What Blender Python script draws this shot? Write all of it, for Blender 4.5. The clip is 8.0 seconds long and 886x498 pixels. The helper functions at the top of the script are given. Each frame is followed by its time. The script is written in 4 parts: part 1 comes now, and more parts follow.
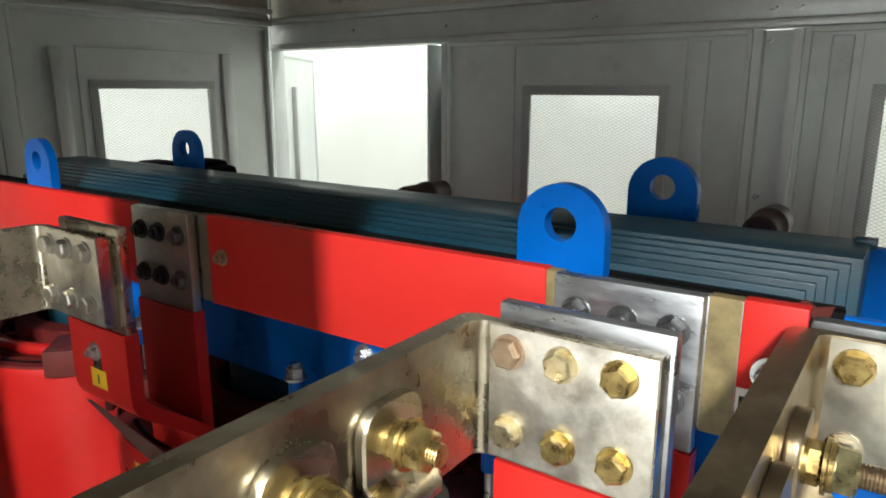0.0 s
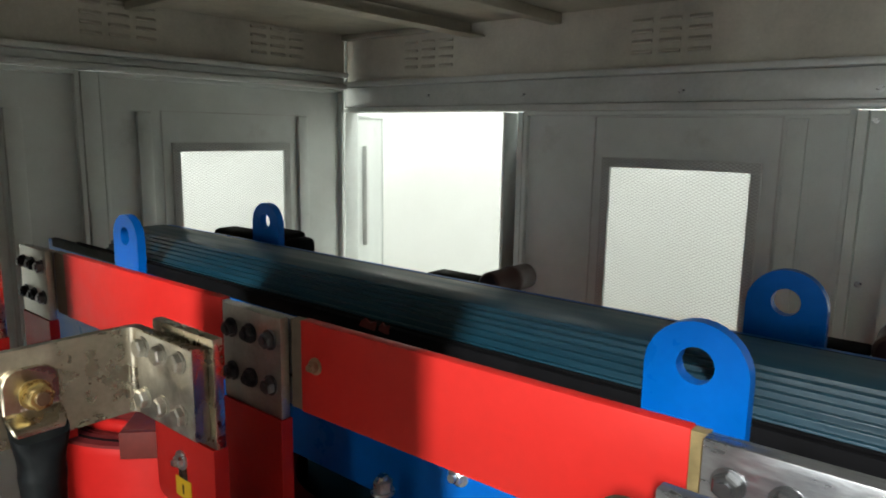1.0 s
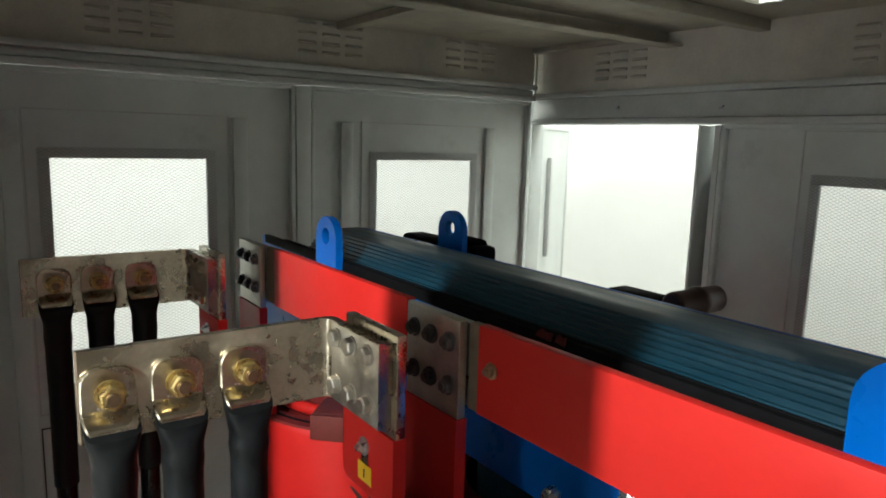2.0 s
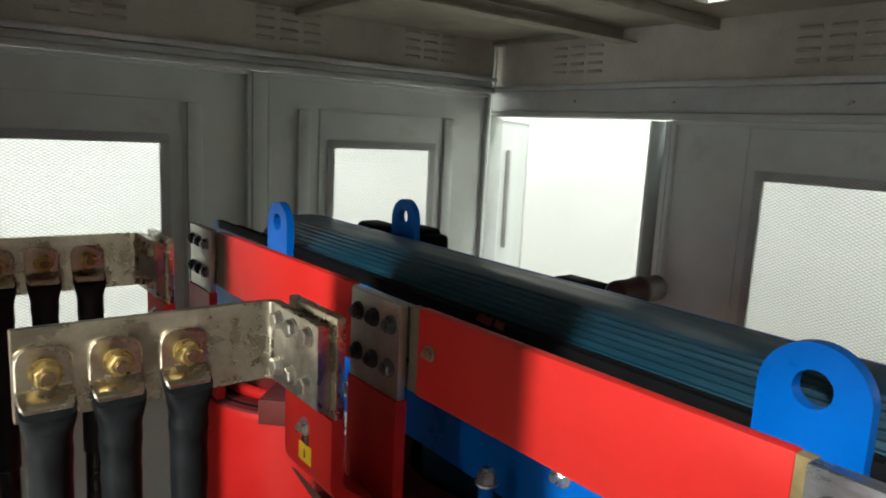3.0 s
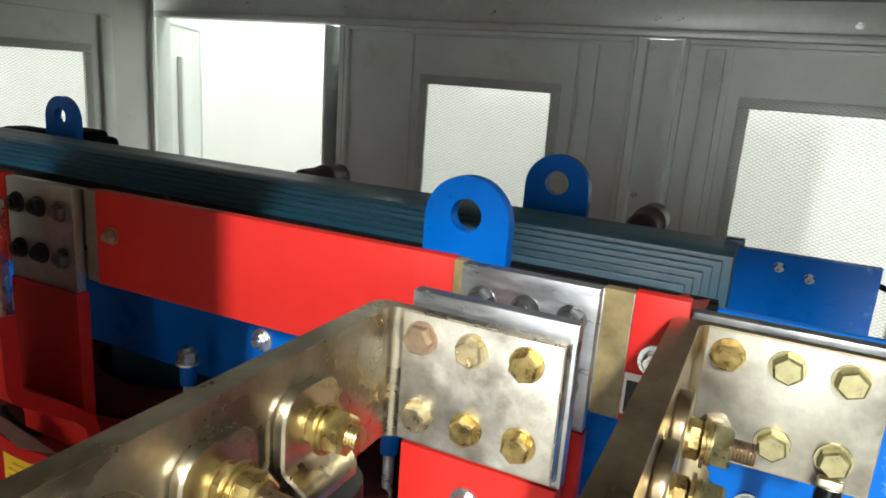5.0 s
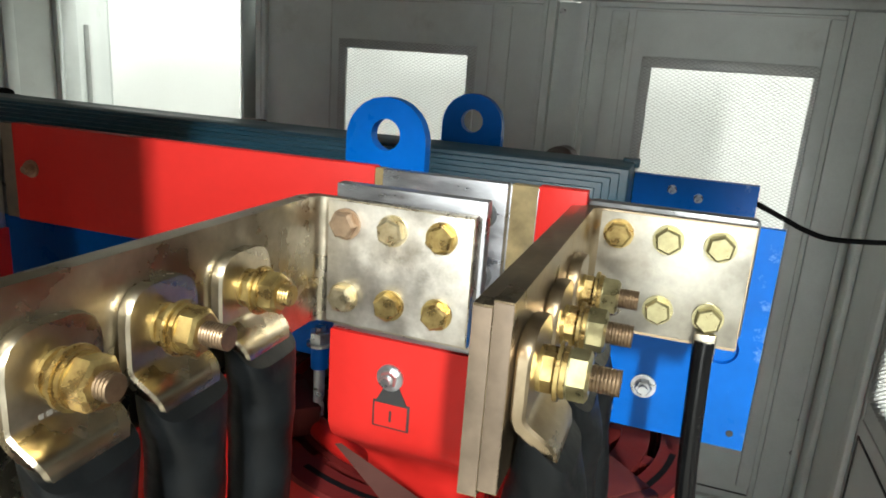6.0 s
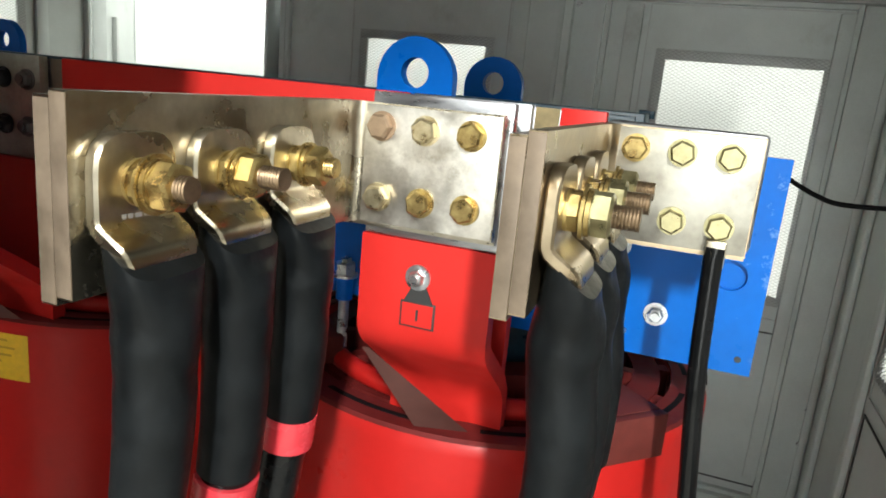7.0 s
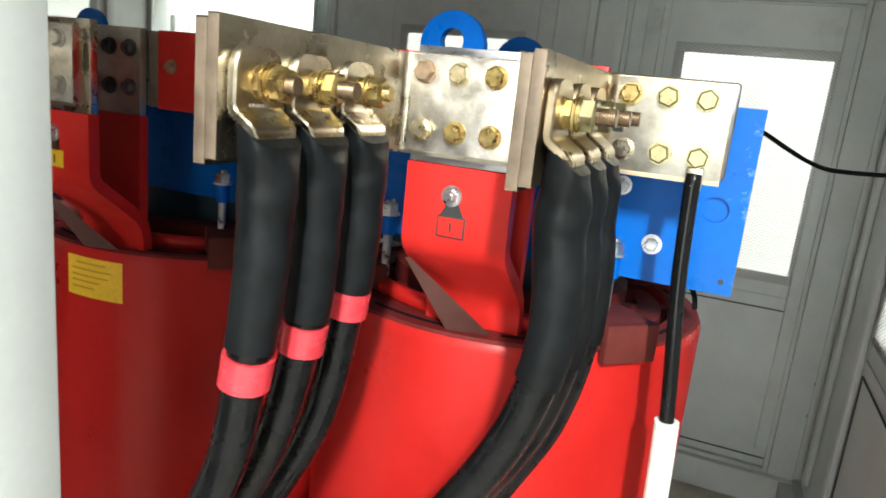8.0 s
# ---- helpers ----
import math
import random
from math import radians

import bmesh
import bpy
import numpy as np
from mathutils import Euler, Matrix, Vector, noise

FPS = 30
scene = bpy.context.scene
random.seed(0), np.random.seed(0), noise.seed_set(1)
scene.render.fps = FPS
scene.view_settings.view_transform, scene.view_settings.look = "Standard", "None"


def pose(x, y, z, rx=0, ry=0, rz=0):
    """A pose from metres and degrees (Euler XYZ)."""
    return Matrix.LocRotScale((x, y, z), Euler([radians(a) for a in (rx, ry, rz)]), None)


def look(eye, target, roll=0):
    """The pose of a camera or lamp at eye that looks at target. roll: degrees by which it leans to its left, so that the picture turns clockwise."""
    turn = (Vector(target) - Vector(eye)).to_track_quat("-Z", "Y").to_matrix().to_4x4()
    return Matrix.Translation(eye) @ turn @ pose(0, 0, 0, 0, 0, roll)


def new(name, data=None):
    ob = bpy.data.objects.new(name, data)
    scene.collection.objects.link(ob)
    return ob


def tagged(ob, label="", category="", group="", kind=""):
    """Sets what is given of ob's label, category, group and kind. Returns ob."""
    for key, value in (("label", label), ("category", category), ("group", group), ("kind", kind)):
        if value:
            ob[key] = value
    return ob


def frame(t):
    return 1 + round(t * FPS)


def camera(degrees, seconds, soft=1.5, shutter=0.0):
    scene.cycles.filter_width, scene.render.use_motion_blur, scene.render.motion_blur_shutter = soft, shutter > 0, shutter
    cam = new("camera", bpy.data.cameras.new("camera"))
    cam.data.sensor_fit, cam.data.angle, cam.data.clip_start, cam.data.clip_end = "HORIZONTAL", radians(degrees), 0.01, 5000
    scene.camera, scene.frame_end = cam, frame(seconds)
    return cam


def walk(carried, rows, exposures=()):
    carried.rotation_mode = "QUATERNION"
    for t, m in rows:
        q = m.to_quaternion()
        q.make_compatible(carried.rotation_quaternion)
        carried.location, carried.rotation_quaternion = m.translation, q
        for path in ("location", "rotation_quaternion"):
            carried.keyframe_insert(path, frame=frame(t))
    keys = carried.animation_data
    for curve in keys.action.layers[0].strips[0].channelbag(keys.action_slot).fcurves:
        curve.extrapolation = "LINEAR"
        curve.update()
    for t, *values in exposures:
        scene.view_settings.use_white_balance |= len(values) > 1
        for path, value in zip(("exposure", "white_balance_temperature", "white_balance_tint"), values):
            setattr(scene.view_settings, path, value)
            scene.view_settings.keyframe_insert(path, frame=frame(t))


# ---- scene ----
cam = camera(66.1, 8.0, soft=1.75, shutter=0.12)
PATH = [
    (0, (0.174, -0.373, 1.683), (-0.948, 1.218, 1.224), -0.0),
    (0.5, (0.143, -0.368, 1.727), (-0.972, 1.241, 1.318), 0.2),
    (1, (0.088, -0.361, 1.752), (-1.168, 1.158, 1.413), 0.9),
    (1.5, (0.077, -0.363, 1.758), (-1.435, 0.908, 1.445), 0.9),
    (1.7, (0.082, -0.371, 1.753), (-1.527, 0.774, 1.44), 1.4),
    (2.8, (0.121, -0.362, 1.751), (-1.48, 0.789, 1.42), 2.3),
    (3, (0.126, -0.357, 1.748), (-1.424, 0.861, 1.411), 2.9),
    (3.5, (0.137, -0.339, 1.737), (-1.227, 1.078, 1.375), 3.0),
    (4, (0.142, -0.368, 1.729), (-1.069, 1.174, 1.334), 1.5),
    (4.5, (0.154, -0.388, 1.716), (-0.886, 1.26, 1.267), 1.2),
    (5, (0.161, -0.394, 1.688), (-0.665, 1.36, 1.198), 4.2),
    (5.2, (0.171, -0.406, 1.672), (-0.645, 1.348, 1.164), 4.2),
    (6.3, (0.201, -0.463, 1.607), (-0.377, 1.379, 1.087), 4.1),
    (6.5, (0.205, -0.474, 1.586), (-0.391, 1.356, 1.045), 4.5),
    (7, (0.206, -0.507, 1.545), (-0.445, 1.327, 1.084), 5.4),
    (7.5, (0.234, -0.553, 1.516), (-0.41, 1.284, 1.054), 5.8),
    (8, (0.27, -0.652, 1.49), (-0.469, 1.152, 1.045), 5.9),
]
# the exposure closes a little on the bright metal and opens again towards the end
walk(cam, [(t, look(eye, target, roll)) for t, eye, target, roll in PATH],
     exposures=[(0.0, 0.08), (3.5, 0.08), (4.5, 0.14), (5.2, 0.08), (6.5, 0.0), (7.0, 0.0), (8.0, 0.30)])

# ---- light ----
world = bpy.data.worlds.new("world")
scene.world = world
world.use_nodes = True
_bg = world.node_tree.nodes["Background"]
_sky = world.node_tree.nodes.new("ShaderNodeTexSky")
_sky.sky_type, _sky.sun_disc = "NISHITA", False
_sky.sun_elevation, _sky.sun_rotation = radians(40), radians(215)
world.node_tree.links.new(_sky.outputs[0], _bg.inputs[0])
_bg.inputs[1].default_value = 0.12


def area_lamp(name, eye, target, sx, sy, power, colour):
    data = bpy.data.lights.new(name, "AREA")
    data.shape, data.size, data.size_y, data.energy, data.color = "RECTANGLE", sx, sy, power, colour
    ob = new(name, data)
    ob.matrix_world = look(eye, target)
    return ob


# unseen door and window over it bring daylight; added fill hangs over the aisles
area_lamp("daylight_window", (1.585, -3.98, 3.75), (-0.1, 0.1, 1.45), 0.20, 0.60, 420, (0.98, 1.0, 0.955))
area_lamp("daylight_door", (0.60, -3.98, 1.25), (0.2, 0.1, 1.40), 1.50, 2.3, 60, (0.96, 1.0, 0.965))
area_lamp("fill_light_rear", (-1.4, 2.25, 4.10), (-1.4, 2.25, 0), 2.8, 0.35, 120, (0.97, 1.0, 0.955))
area_lamp("fill_light_front", (0.4, -2.2, 4.10), (0.4, -2.2, 0), 3.5, 0.35, 30, (0.97, 1.0, 0.955))
area_lamp("fill_light_left", (-2.9, 0.5, 4.10), (-2.9, 0.5, 0), 0.35, 3.0, 100, (0.97, 1.0, 0.955))
area_lamp("fill_light_right", (2.0, -0.4, 4.10), (2.0, -0.4, 0), 0.35, 3.0, 190, (0.97, 1.0, 0.955))


# ---- materials ----
def material(name, colour, rough=0.5, metal=0.0, stain=0.15, stain_scale=6.0, grain=0.08, grain_scale=120.0, bump=0.05,
             rough_var=0.15, dark=None, coat=0.0, stretch=(1, 1, 1), bump_dist=0.002, spec=0.5):
    m = bpy.data.materials.new(name)
    m.use_nodes = True
    nt = m.node_tree
    n, l = nt.nodes, nt.links
    b = n["Principled BSDF"]
    tc = n.new("ShaderNodeTexCoord")
    mp = n.new("ShaderNodeMapping")
    mp.inputs["Scale"].default_value = stretch
    l.new(tc.outputs["Object"], mp.inputs[0])
    big = n.new("ShaderNodeTexNoise")
    big.inputs["Scale"].default_value, big.inputs["Detail"].default_value = stain_scale, 5
    big.inputs["Roughness"].default_value = 0.65
    fine = n.new("ShaderNodeTexNoise")
    fine.inputs["Scale"].default_value, fine.inputs["Detail"].default_value = grain_scale, 3
    l.new(mp.outputs[0], big.inputs["Vector"])
    l.new(mp.outputs[0], fine.inputs["Vector"])
    ramp = n.new("ShaderNodeValToRGB")
    ramp.color_ramp.elements[0].position, ramp.color_ramp.elements[1].position = 0.3, 0.7
    lo = dark if dark else tuple(c * (1 - 2 * stain) for c in colour)
    hi = tuple(min(1, c * (1 + stain * 0.6)) for c in colour)
    ramp.color_ramp.elements[0].color, ramp.color_ramp.elements[1].color = (*lo, 1), (*hi, 1)
    l.new(big.outputs["Fac"], ramp.inputs[0])
    mix = n.new("ShaderNodeMix")
    mix.data_type, mix.blend_type = "RGBA", "MULTIPLY"
    mix.inputs["Factor"].default_value = 1.0
    gr = n.new("ShaderNodeMapRange")
    gr.inputs["To Min"].default_value, gr.inputs["To Max"].default_value = 1 - grain * 2, 1 + grain
    l.new(fine.outputs["Fac"], gr.inputs["Value"])
    l.new(ramp.outputs["Color"], mix.inputs["A"])
    l.new(gr.outputs["Result"], mix.inputs["B"])
    l.new(mix.outputs["Result"], b.inputs["Base Color"])
    rr = n.new("ShaderNodeMapRange")
    rr.inputs["From Min"].default_value, rr.inputs["From Max"].default_value = 0.3, 0.7
    rr.inputs["To Min"].default_value = max(0.03, rough - rough_var)
    rr.inputs["To Max"].default_value = min(1, rough + rough_var)
    l.new(big.outputs["Fac"], rr.inputs["Value"])
    l.new(rr.outputs["Result"], b.inputs["Roughness"])
    b.inputs["Metallic"].default_value = metal
    b.inputs["Specular IOR Level"].default_value = spec
    b.inputs["Coat Weight"].default_value = coat
    b.inputs["Coat Roughness"].default_value = 0.15
    if bump:
        bp = n.new("ShaderNodeBump")
        bp.inputs["Strength"].default_value, bp.inputs["Distance"].default_value = bump, bump_dist
        l.new(fine.outputs["Fac"], bp.inputs["Height"])
        l.new(bp.outputs[0], b.inputs["Normal"])
    return m


M_RED = material("red_epoxy", (0.40, 0.012, 0.010), 0.36, spec=0.22, stain=0.08, grain=0.05, grain_scale=60, bump=0.06)
M_REDSLEEVE = material("red_sleeve", (0.52, 0.018, 0.014), 0.5, spec=0.25, stain=0.06, grain=0.04, grain_scale=90, bump=0.08)
M_RIM = material("oxide_red_rim", (0.125, 0.012, 0.011), 0.65, spec=0.2, stain=0.2, stain_scale=14, grain=0.1, bump=0.15)
M_BLOCK = material("resin_block", (0.105, 0.020, 0.016), 0.6, spec=0.2, stain=0.15, stain_scale=20, bump=0.1)
M_BLUE = material("blue_paint", (0.0, 0.110, 0.48), 0.36, spec=0.15, stain=0.1, stain_scale=9, grain=0.05, grain_scale=80, bump=0.06)
M_BLUECLAMP = material("chipped_blue_paint", (0.0, 0.110, 0.48), 0.36, spec=0.15, stain=0.1, stain_scale=9, grain=0.05, grain_scale=80, bump=0.06)
M_YOKE = material("core_steel_lacquer", (0.007, 0.050, 0.082), 0.42, spec=0.4, metal=0.0, stain=0.25, stain_scale=8, grain=0.12,
                  stretch=(0.25, 3, 3), bump=0.1)
M_TIN = material("tinned_copper", (0.70, 0.68, 0.63), 0.42, metal=0.9, stain=0.2, stain_scale=28, grain=0.1, grain_scale=220,
                 dark=(0.38, 0.35, 0.30), bump=0.08, rough_var=0.14)
M_TINDULL = material("dull_tinned_bar", (0.56, 0.515, 0.415), 0.29, metal=1.0, stain=0.2, stain_scale=16, grain=0.1, grain_scale=160,
                     dark=(0.36, 0.31, 0.23), bump=0.06, rough_var=0.11)
# tin with a darker base and less contrast than M_TIN
M_TINDARK = material("darker_tinned_face", (0.47, 0.455, 0.40), 0.40, metal=0.9, stain=0.2, stain_scale=24, grain=0.1, grain_scale=220,
                     dark=(0.34, 0.32, 0.27), bump=0.08, rough_var=0.12)
# darker brown copy of M_TINDULL; its dimmer reflections are put into the colour
M_TINSHADE = material("shaded_tinned_bar", (0.43, 0.35, 0.24), 0.33, metal=1.0, stain=0.2, stain_scale=16, grain=0.1, grain_scale=160,
                    dark=(0.27, 0.21, 0.135), bump=0.06, rough_var=0.11)
M_TINGREY = material("brushed_tin_plate", (0.42, 0.43, 0.455), 0.36, metal=0.9, stain=0.15, stain_scale=18, grain=0.1,
                     stretch=(1, 1, 4), bump=0.08)
M_EDGE = material("bare_copper_edge", (0.42, 0.30, 0.20), 0.5, metal=0.7, stain=0.2, stain_scale=30, bump=0.1)
M_GUN = material("dull_dark_tin", (0.20, 0.205, 0.21), 0.38, metal=0.85, stain=0.2, stain_scale=20, bump=0.05)
M_SAWN = material("sawn_copper_end", (0.185, 0.140, 0.100), 0.55, metal=0.3, stain=0.2, stain_scale=40, grain=0.06, bump=0.1)
M_VARN = material("yellow_varnish_edge", (0.25, 0.19, 0.085), 0.5, stain=0.25, stain_scale=40, bump=0.1)
M_ZINC = material("yellow_zinc", (0.56, 0.45, 0.19), 0.32, metal=0.9, stain=0.2, stain_scale=60, grain=0.1, dark=(0.28, 0.17, 0.06))
M_OLIVE = material("olive_zinc", (0.42, 0.385, 0.22), 0.36, metal=0.9, stain=0.2, stain_scale=60, dark=(0.26, 0.23, 0.12))
M_ZINCPALE = material("pale_zinc", (0.66, 0.60, 0.42), 0.34, metal=0.9, stain=0.2, stain_scale=60, dark=(0.42, 0.33, 0.18))
M_THREAD = material("bronzed_thread", (0.30, 0.21, 0.13), 0.4, metal=0.85, stain=0.25, stain_scale=50)
M_STEEL = material("galvanised_bolt", (0.62, 0.63, 0.64), 0.32, metal=0.95, stain=0.15, stain_scale=60)
M_BLACKBOLT = material("dark_bolt", (0.05, 0.05, 0.055), 0.4, metal=0.6, stain=0.2, stain_scale=60)
M_SHRINK = material("heat_shrink", (0.007, 0.0085, 0.0095), 0.47, spec=0.15, stain=0.25, stain_scale=30, grain=0.12, grain_scale=42, bump=0.30, bump_dist=0.005)
M_SHEATH = material("cable_sheath", (0.006, 0.0065, 0.007), 0.24, spec=0.22, stain=0.2, stain_scale=20, grain=0.1, bump=0.05)
M_TAPE = material("red_tape", (0.62, 0.045, 0.06), 0.27, stain=0.1, stain_scale=30)
M_GREY = material("grey_enclosure_paint", (0.64, 0.68, 0.66), 0.45, stain=0.10, stain_scale=3.0, grain=0.05, grain_scale=300, bump=0.05)
M_GREYDARK = material("galvanised_rail", (0.58, 0.595, 0.58), 0.42, metal=0.2, stain=0.12, stain_scale=4, grain=0.06)
M_ROOF = material("dusty_roof_sheet", (0.46, 0.425, 0.35), 0.6, stain=0.22, stain_scale=3.5, grain=0.08, bump=0.1)
# lighter copy of M_ROOF: the light on the bands is in the colour
M_BANDLIT = material("lit_dusty_canopy_sheet", (0.62, 0.585, 0.51), 0.55, stain=0.18, stain_scale=3.0, grain=0.07, bump=0.08)
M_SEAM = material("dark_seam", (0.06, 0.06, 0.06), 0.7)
M_MESH = material("expanded_metal", (0.42, 0.43, 0.42), 0.5, metal=0.3, stain=0.05)
M_CREAM = material("cream_wall_paint", (0.63, 0.65, 0.63), 0.8, stain=0.03, stain_scale=1.5, grain=0.03, bump=0.1)
M_WHITE = material("white_powder_coat", (0.34, 0.36, 0.35), 0.45, stain=0.03, stain_scale=5, grain=0.03)
M_CONC = material("concrete", (0.55, 0.51, 0.42), 0.85, stain=0.18, stain_scale=4, grain=0.12, grain_scale=80, bump=0.4)
M_FLOOR = material("worn_floor_screed", (0.40, 0.38, 0.335), 0.7, stain=0.2, stain_scale=2.5, grain=0.12, grain_scale=70, bump=0.3)
M_RENDER = material("grey_cement_render", (0.46, 0.455, 0.43), 0.85, stain=0.12, stain_scale=2, grain=0.1, grain_scale=60, bump=0.3)
M_YELLOW = material("yellow_label", (0.72, 0.43, 0.02), 0.5, stain=0.06, stain_scale=30)
M_FADED = material("faded_print", (0.42, 0.24, 0.02), 0.6)
M_INK = material("black_ink", (0.02, 0.02, 0.02), 0.6)
M_BROWN = material("brown_pressboard", (0.085, 0.030, 0.024), 0.6, stain=0.15, stain_scale=20, bump=0.1)
M_HVBROWN = material("brown_insulator", (0.050, 0.014, 0.012), 0.45, stain=0.15, stain_scale=20)
M_BLACK = material("black_rubber", (0.006, 0.006, 0.007), 0.75, spec=0.06, stain=0.2, stain_scale=20)
M_PVC = material("white_pvc", (0.80, 0.79, 0.74), 0.4, stain=0.05, stain_scale=20)
M_STAMP = material("stamped_mark", (0.85, 0.83, 0.78), 0.3, metal=0.8)


def add_wear(m, colour, scale, lo, hi, amount):
    """Scuffs of another colour over a material's base colour."""
    n, l = m.node_tree.nodes, m.node_tree.links
    b = n["Principled BSDF"]
    base = b.inputs["Base Color"].links[0].from_socket
    tc, nz, mr, mx = n.new("ShaderNodeTexCoord"), n.new("ShaderNodeTexNoise"), n.new("ShaderNodeMapRange"), n.new("ShaderNodeMix")
    nz.inputs["Scale"].default_value, nz.inputs["Detail"].default_value, nz.inputs["Roughness"].default_value = scale, 9, 0.7
    l.new(tc.outputs["Object"], nz.inputs["Vector"])
    mr.inputs["From Min"].default_value, mr.inputs["From Max"].default_value, mr.inputs["To Max"].default_value = lo, hi, amount
    l.new(nz.outputs["Fac"], mr.inputs["Value"])
    mx.data_type = "RGBA"
    l.new(mr.outputs["Result"], mx.inputs["Factor"])
    l.new(base, mx.inputs["A"])
    mx.inputs["B"].default_value = (*colour, 1)
    l.new(mx.outputs["Result"], b.inputs["Base Color"])


def add_end_wear(m, colour, x0, x1, scale):
    """Paint knocked off towards the end of a plate that runs along x."""
    n, l = m.node_tree.nodes, m.node_tree.links
    b = n["Principled BSDF"]
    base = b.inputs["Base Color"].links[0].from_socket
    tc, sp, nz = n.new("ShaderNodeTexCoord"), n.new("ShaderNodeSeparateXYZ"), n.new("ShaderNodeTexNoise")
    near, both, cut, mx = n.new("ShaderNodeMapRange"), n.new("ShaderNodeMath"), n.new("ShaderNodeMapRange"), n.new("ShaderNodeMix")
    nz.inputs["Scale"].default_value, nz.inputs["Detail"].default_value, nz.inputs["Roughness"].default_value = scale, 8, 0.7
    l.new(tc.outputs["Object"], nz.inputs["Vector"])
    l.new(tc.outputs["Object"], sp.inputs[0])
    near.inputs["From Min"].default_value, near.inputs["From Max"].default_value, near.inputs["To Max"].default_value = x0, x1, 0.30
    l.new(sp.outputs["X"], near.inputs["Value"])
    both.operation = "ADD"
    l.new(nz.outputs["Fac"], both.inputs[0])
    l.new(near.outputs["Result"], both.inputs[1])
    cut.inputs["From Min"].default_value, cut.inputs["From Max"].default_value, cut.inputs["To Max"].default_value = 0.80, 0.97, 0.55
    l.new(both.outputs[0], cut.inputs["Value"])
    mx.data_type = "RGBA"
    l.new(cut.outputs["Result"], mx.inputs["Factor"])
    l.new(base, mx.inputs["A"])
    mx.inputs["B"].default_value = (*colour, 1)
    l.new(mx.outputs["Result"], b.inputs["Base Color"])


add_end_wear(M_BLUECLAMP, (0.30, 0.48, 0.74), 0.235, 0.298, 55)
add_wear(M_BLUE, (0.30, 0.48, 0.78), 14, 0.645, 0.72, 0.4)
add_wear(M_TIN, (0.22, 0.19, 0.15), 34, 0.60, 0.70, 0.45)
add_wear(M_TINDULL, (0.22, 0.17, 0.11), 12, 0.56, 0.74, 0.22)
add_wear(M_GREY, (0.30, 0.30, 0.27), 5, 0.60, 0.75, 0.45)
add_wear(M_ROOF, (0.16, 0.13, 0.09), 4, 0.56, 0.72, 0.6)


# ---- mesh helpers ----
def part(name, bm, mat, parent=None, label="", smooth=True, matrix=None):
    me = bpy.data.meshes.new(name)
    bmesh.ops.recalc_face_normals(bm, faces=bm.faces[:])
    bm.to_mesh(me)
    bm.free()
    me.materials.append(mat)
    if smooth:
        me.polygons.foreach_set("use_smooth", [True] * len(me.polygons))
        me.set_sharp_from_angle(angle=radians(38))
    ob = new(name, me)
    if parent:
        ob.parent = parent
    if matrix:
        ob.matrix_basis = matrix
    if label:
        tagged(ob, label)
    return ob


def again(ob, matrix, parent=None):
    """A second object on the same mesh."""
    o = new(ob.name.split(".")[0], ob.data)
    o.parent = parent if parent else ob.parent
    o.matrix_basis = matrix
    if "label" in ob:
        o["label"] = ob["label"]
    return o


def thing(name, label, category, group="", kind="", matrix=None):
    ob = tagged(new(name), label, category, group, kind)
    if matrix:
        ob.matrix_basis = matrix
    return ob


def box(bm, x0, y0, z0, x1, y1, z1, bevel=0.0, seg=2):
    vs = [bm.verts.new((x, y, z)) for x in (x0, x1) for y in (y0, y1) for z in (z0, z1)]
    fs = [bm.faces.new([vs[i] for i in q]) for q in
          ((0, 1, 3, 2), (4, 6, 7, 5), (0, 4, 5, 1), (2, 3, 7, 6), (0, 2, 6, 4), (1, 5, 7, 3))]
    if bevel:
        es = list({e for f in fs for e in f.edges})
        bmesh.ops.bevel(bm, geom=es, offset=bevel, segments=seg, affect="EDGES", profile=0.5)
    return bm


def boxes(*rows, bevel=0.0):
    bm = bmesh.new()
    for r in rows:
        box(bm, *r, bevel=bevel)
    return bm


def prism(bm, outline, to3, depth0, depth1, hole=None):
    """Extrudes an outline (u, v) from depth0 to depth1; to3 maps u, v, d to a place. hole: an inner loop of as many points."""
    def loop(pts, d):
        return [bm.verts.new(to3(u, v, d)) for u, v in pts]
    a, b = loop(outline, depth0), loop(outline, depth1)
    n = len(outline)
    for i in range(n):
        j = (i + 1) % n
        bm.faces.new((a[i], a[j], b[j], b[i]))
    if hole:
        c, d = loop(hole, depth0), loop(hole, depth1)
        for i in range(n):
            j = (i + 1) % n
            bm.faces.new((c[j], c[i], d[i], d[j]))
            bm.faces.new((a[j], a[i], c[i], c[j]))
            bm.faces.new((b[i], b[j], d[j], d[i]))
    else:
        bm.faces.new(a[::-1])
        bm.faces.new(b)
    return bm


def xz(u, v, d):
    return (u, d, v)


def yz(u, v, d):
    return (d, u, v)


def xy(u, v, d):
    return (u, v, d)


def circle(r, n, cu=0.0, cv=0.0, start=0.0):
    return [(cu + r * math.cos(start + 2 * math.pi * i / n), cv + r * math.sin(start + 2 * math.pi * i / n)) for i in range(n)]


def lathe(bm, rings, n=48, cx=0.0, cy=0.0):
    """Turns a closed profile of (radius, z) about a vertical axis."""
    cols = [[bm.verts.new((cx + r * math.cos(2 * math.pi * k / n), cy + r * math.sin(2 * math.pi * k / n), z)) for r, z in rings]
            for k in range(n)]
    m = len(rings)
    for k in range(n):
        a, b = cols[k], cols[(k + 1) % n]
        for i in range(m):
            j = (i + 1) % m
            bm.faces.new((a[i], b[i], b[j], a[j]))
    return bm


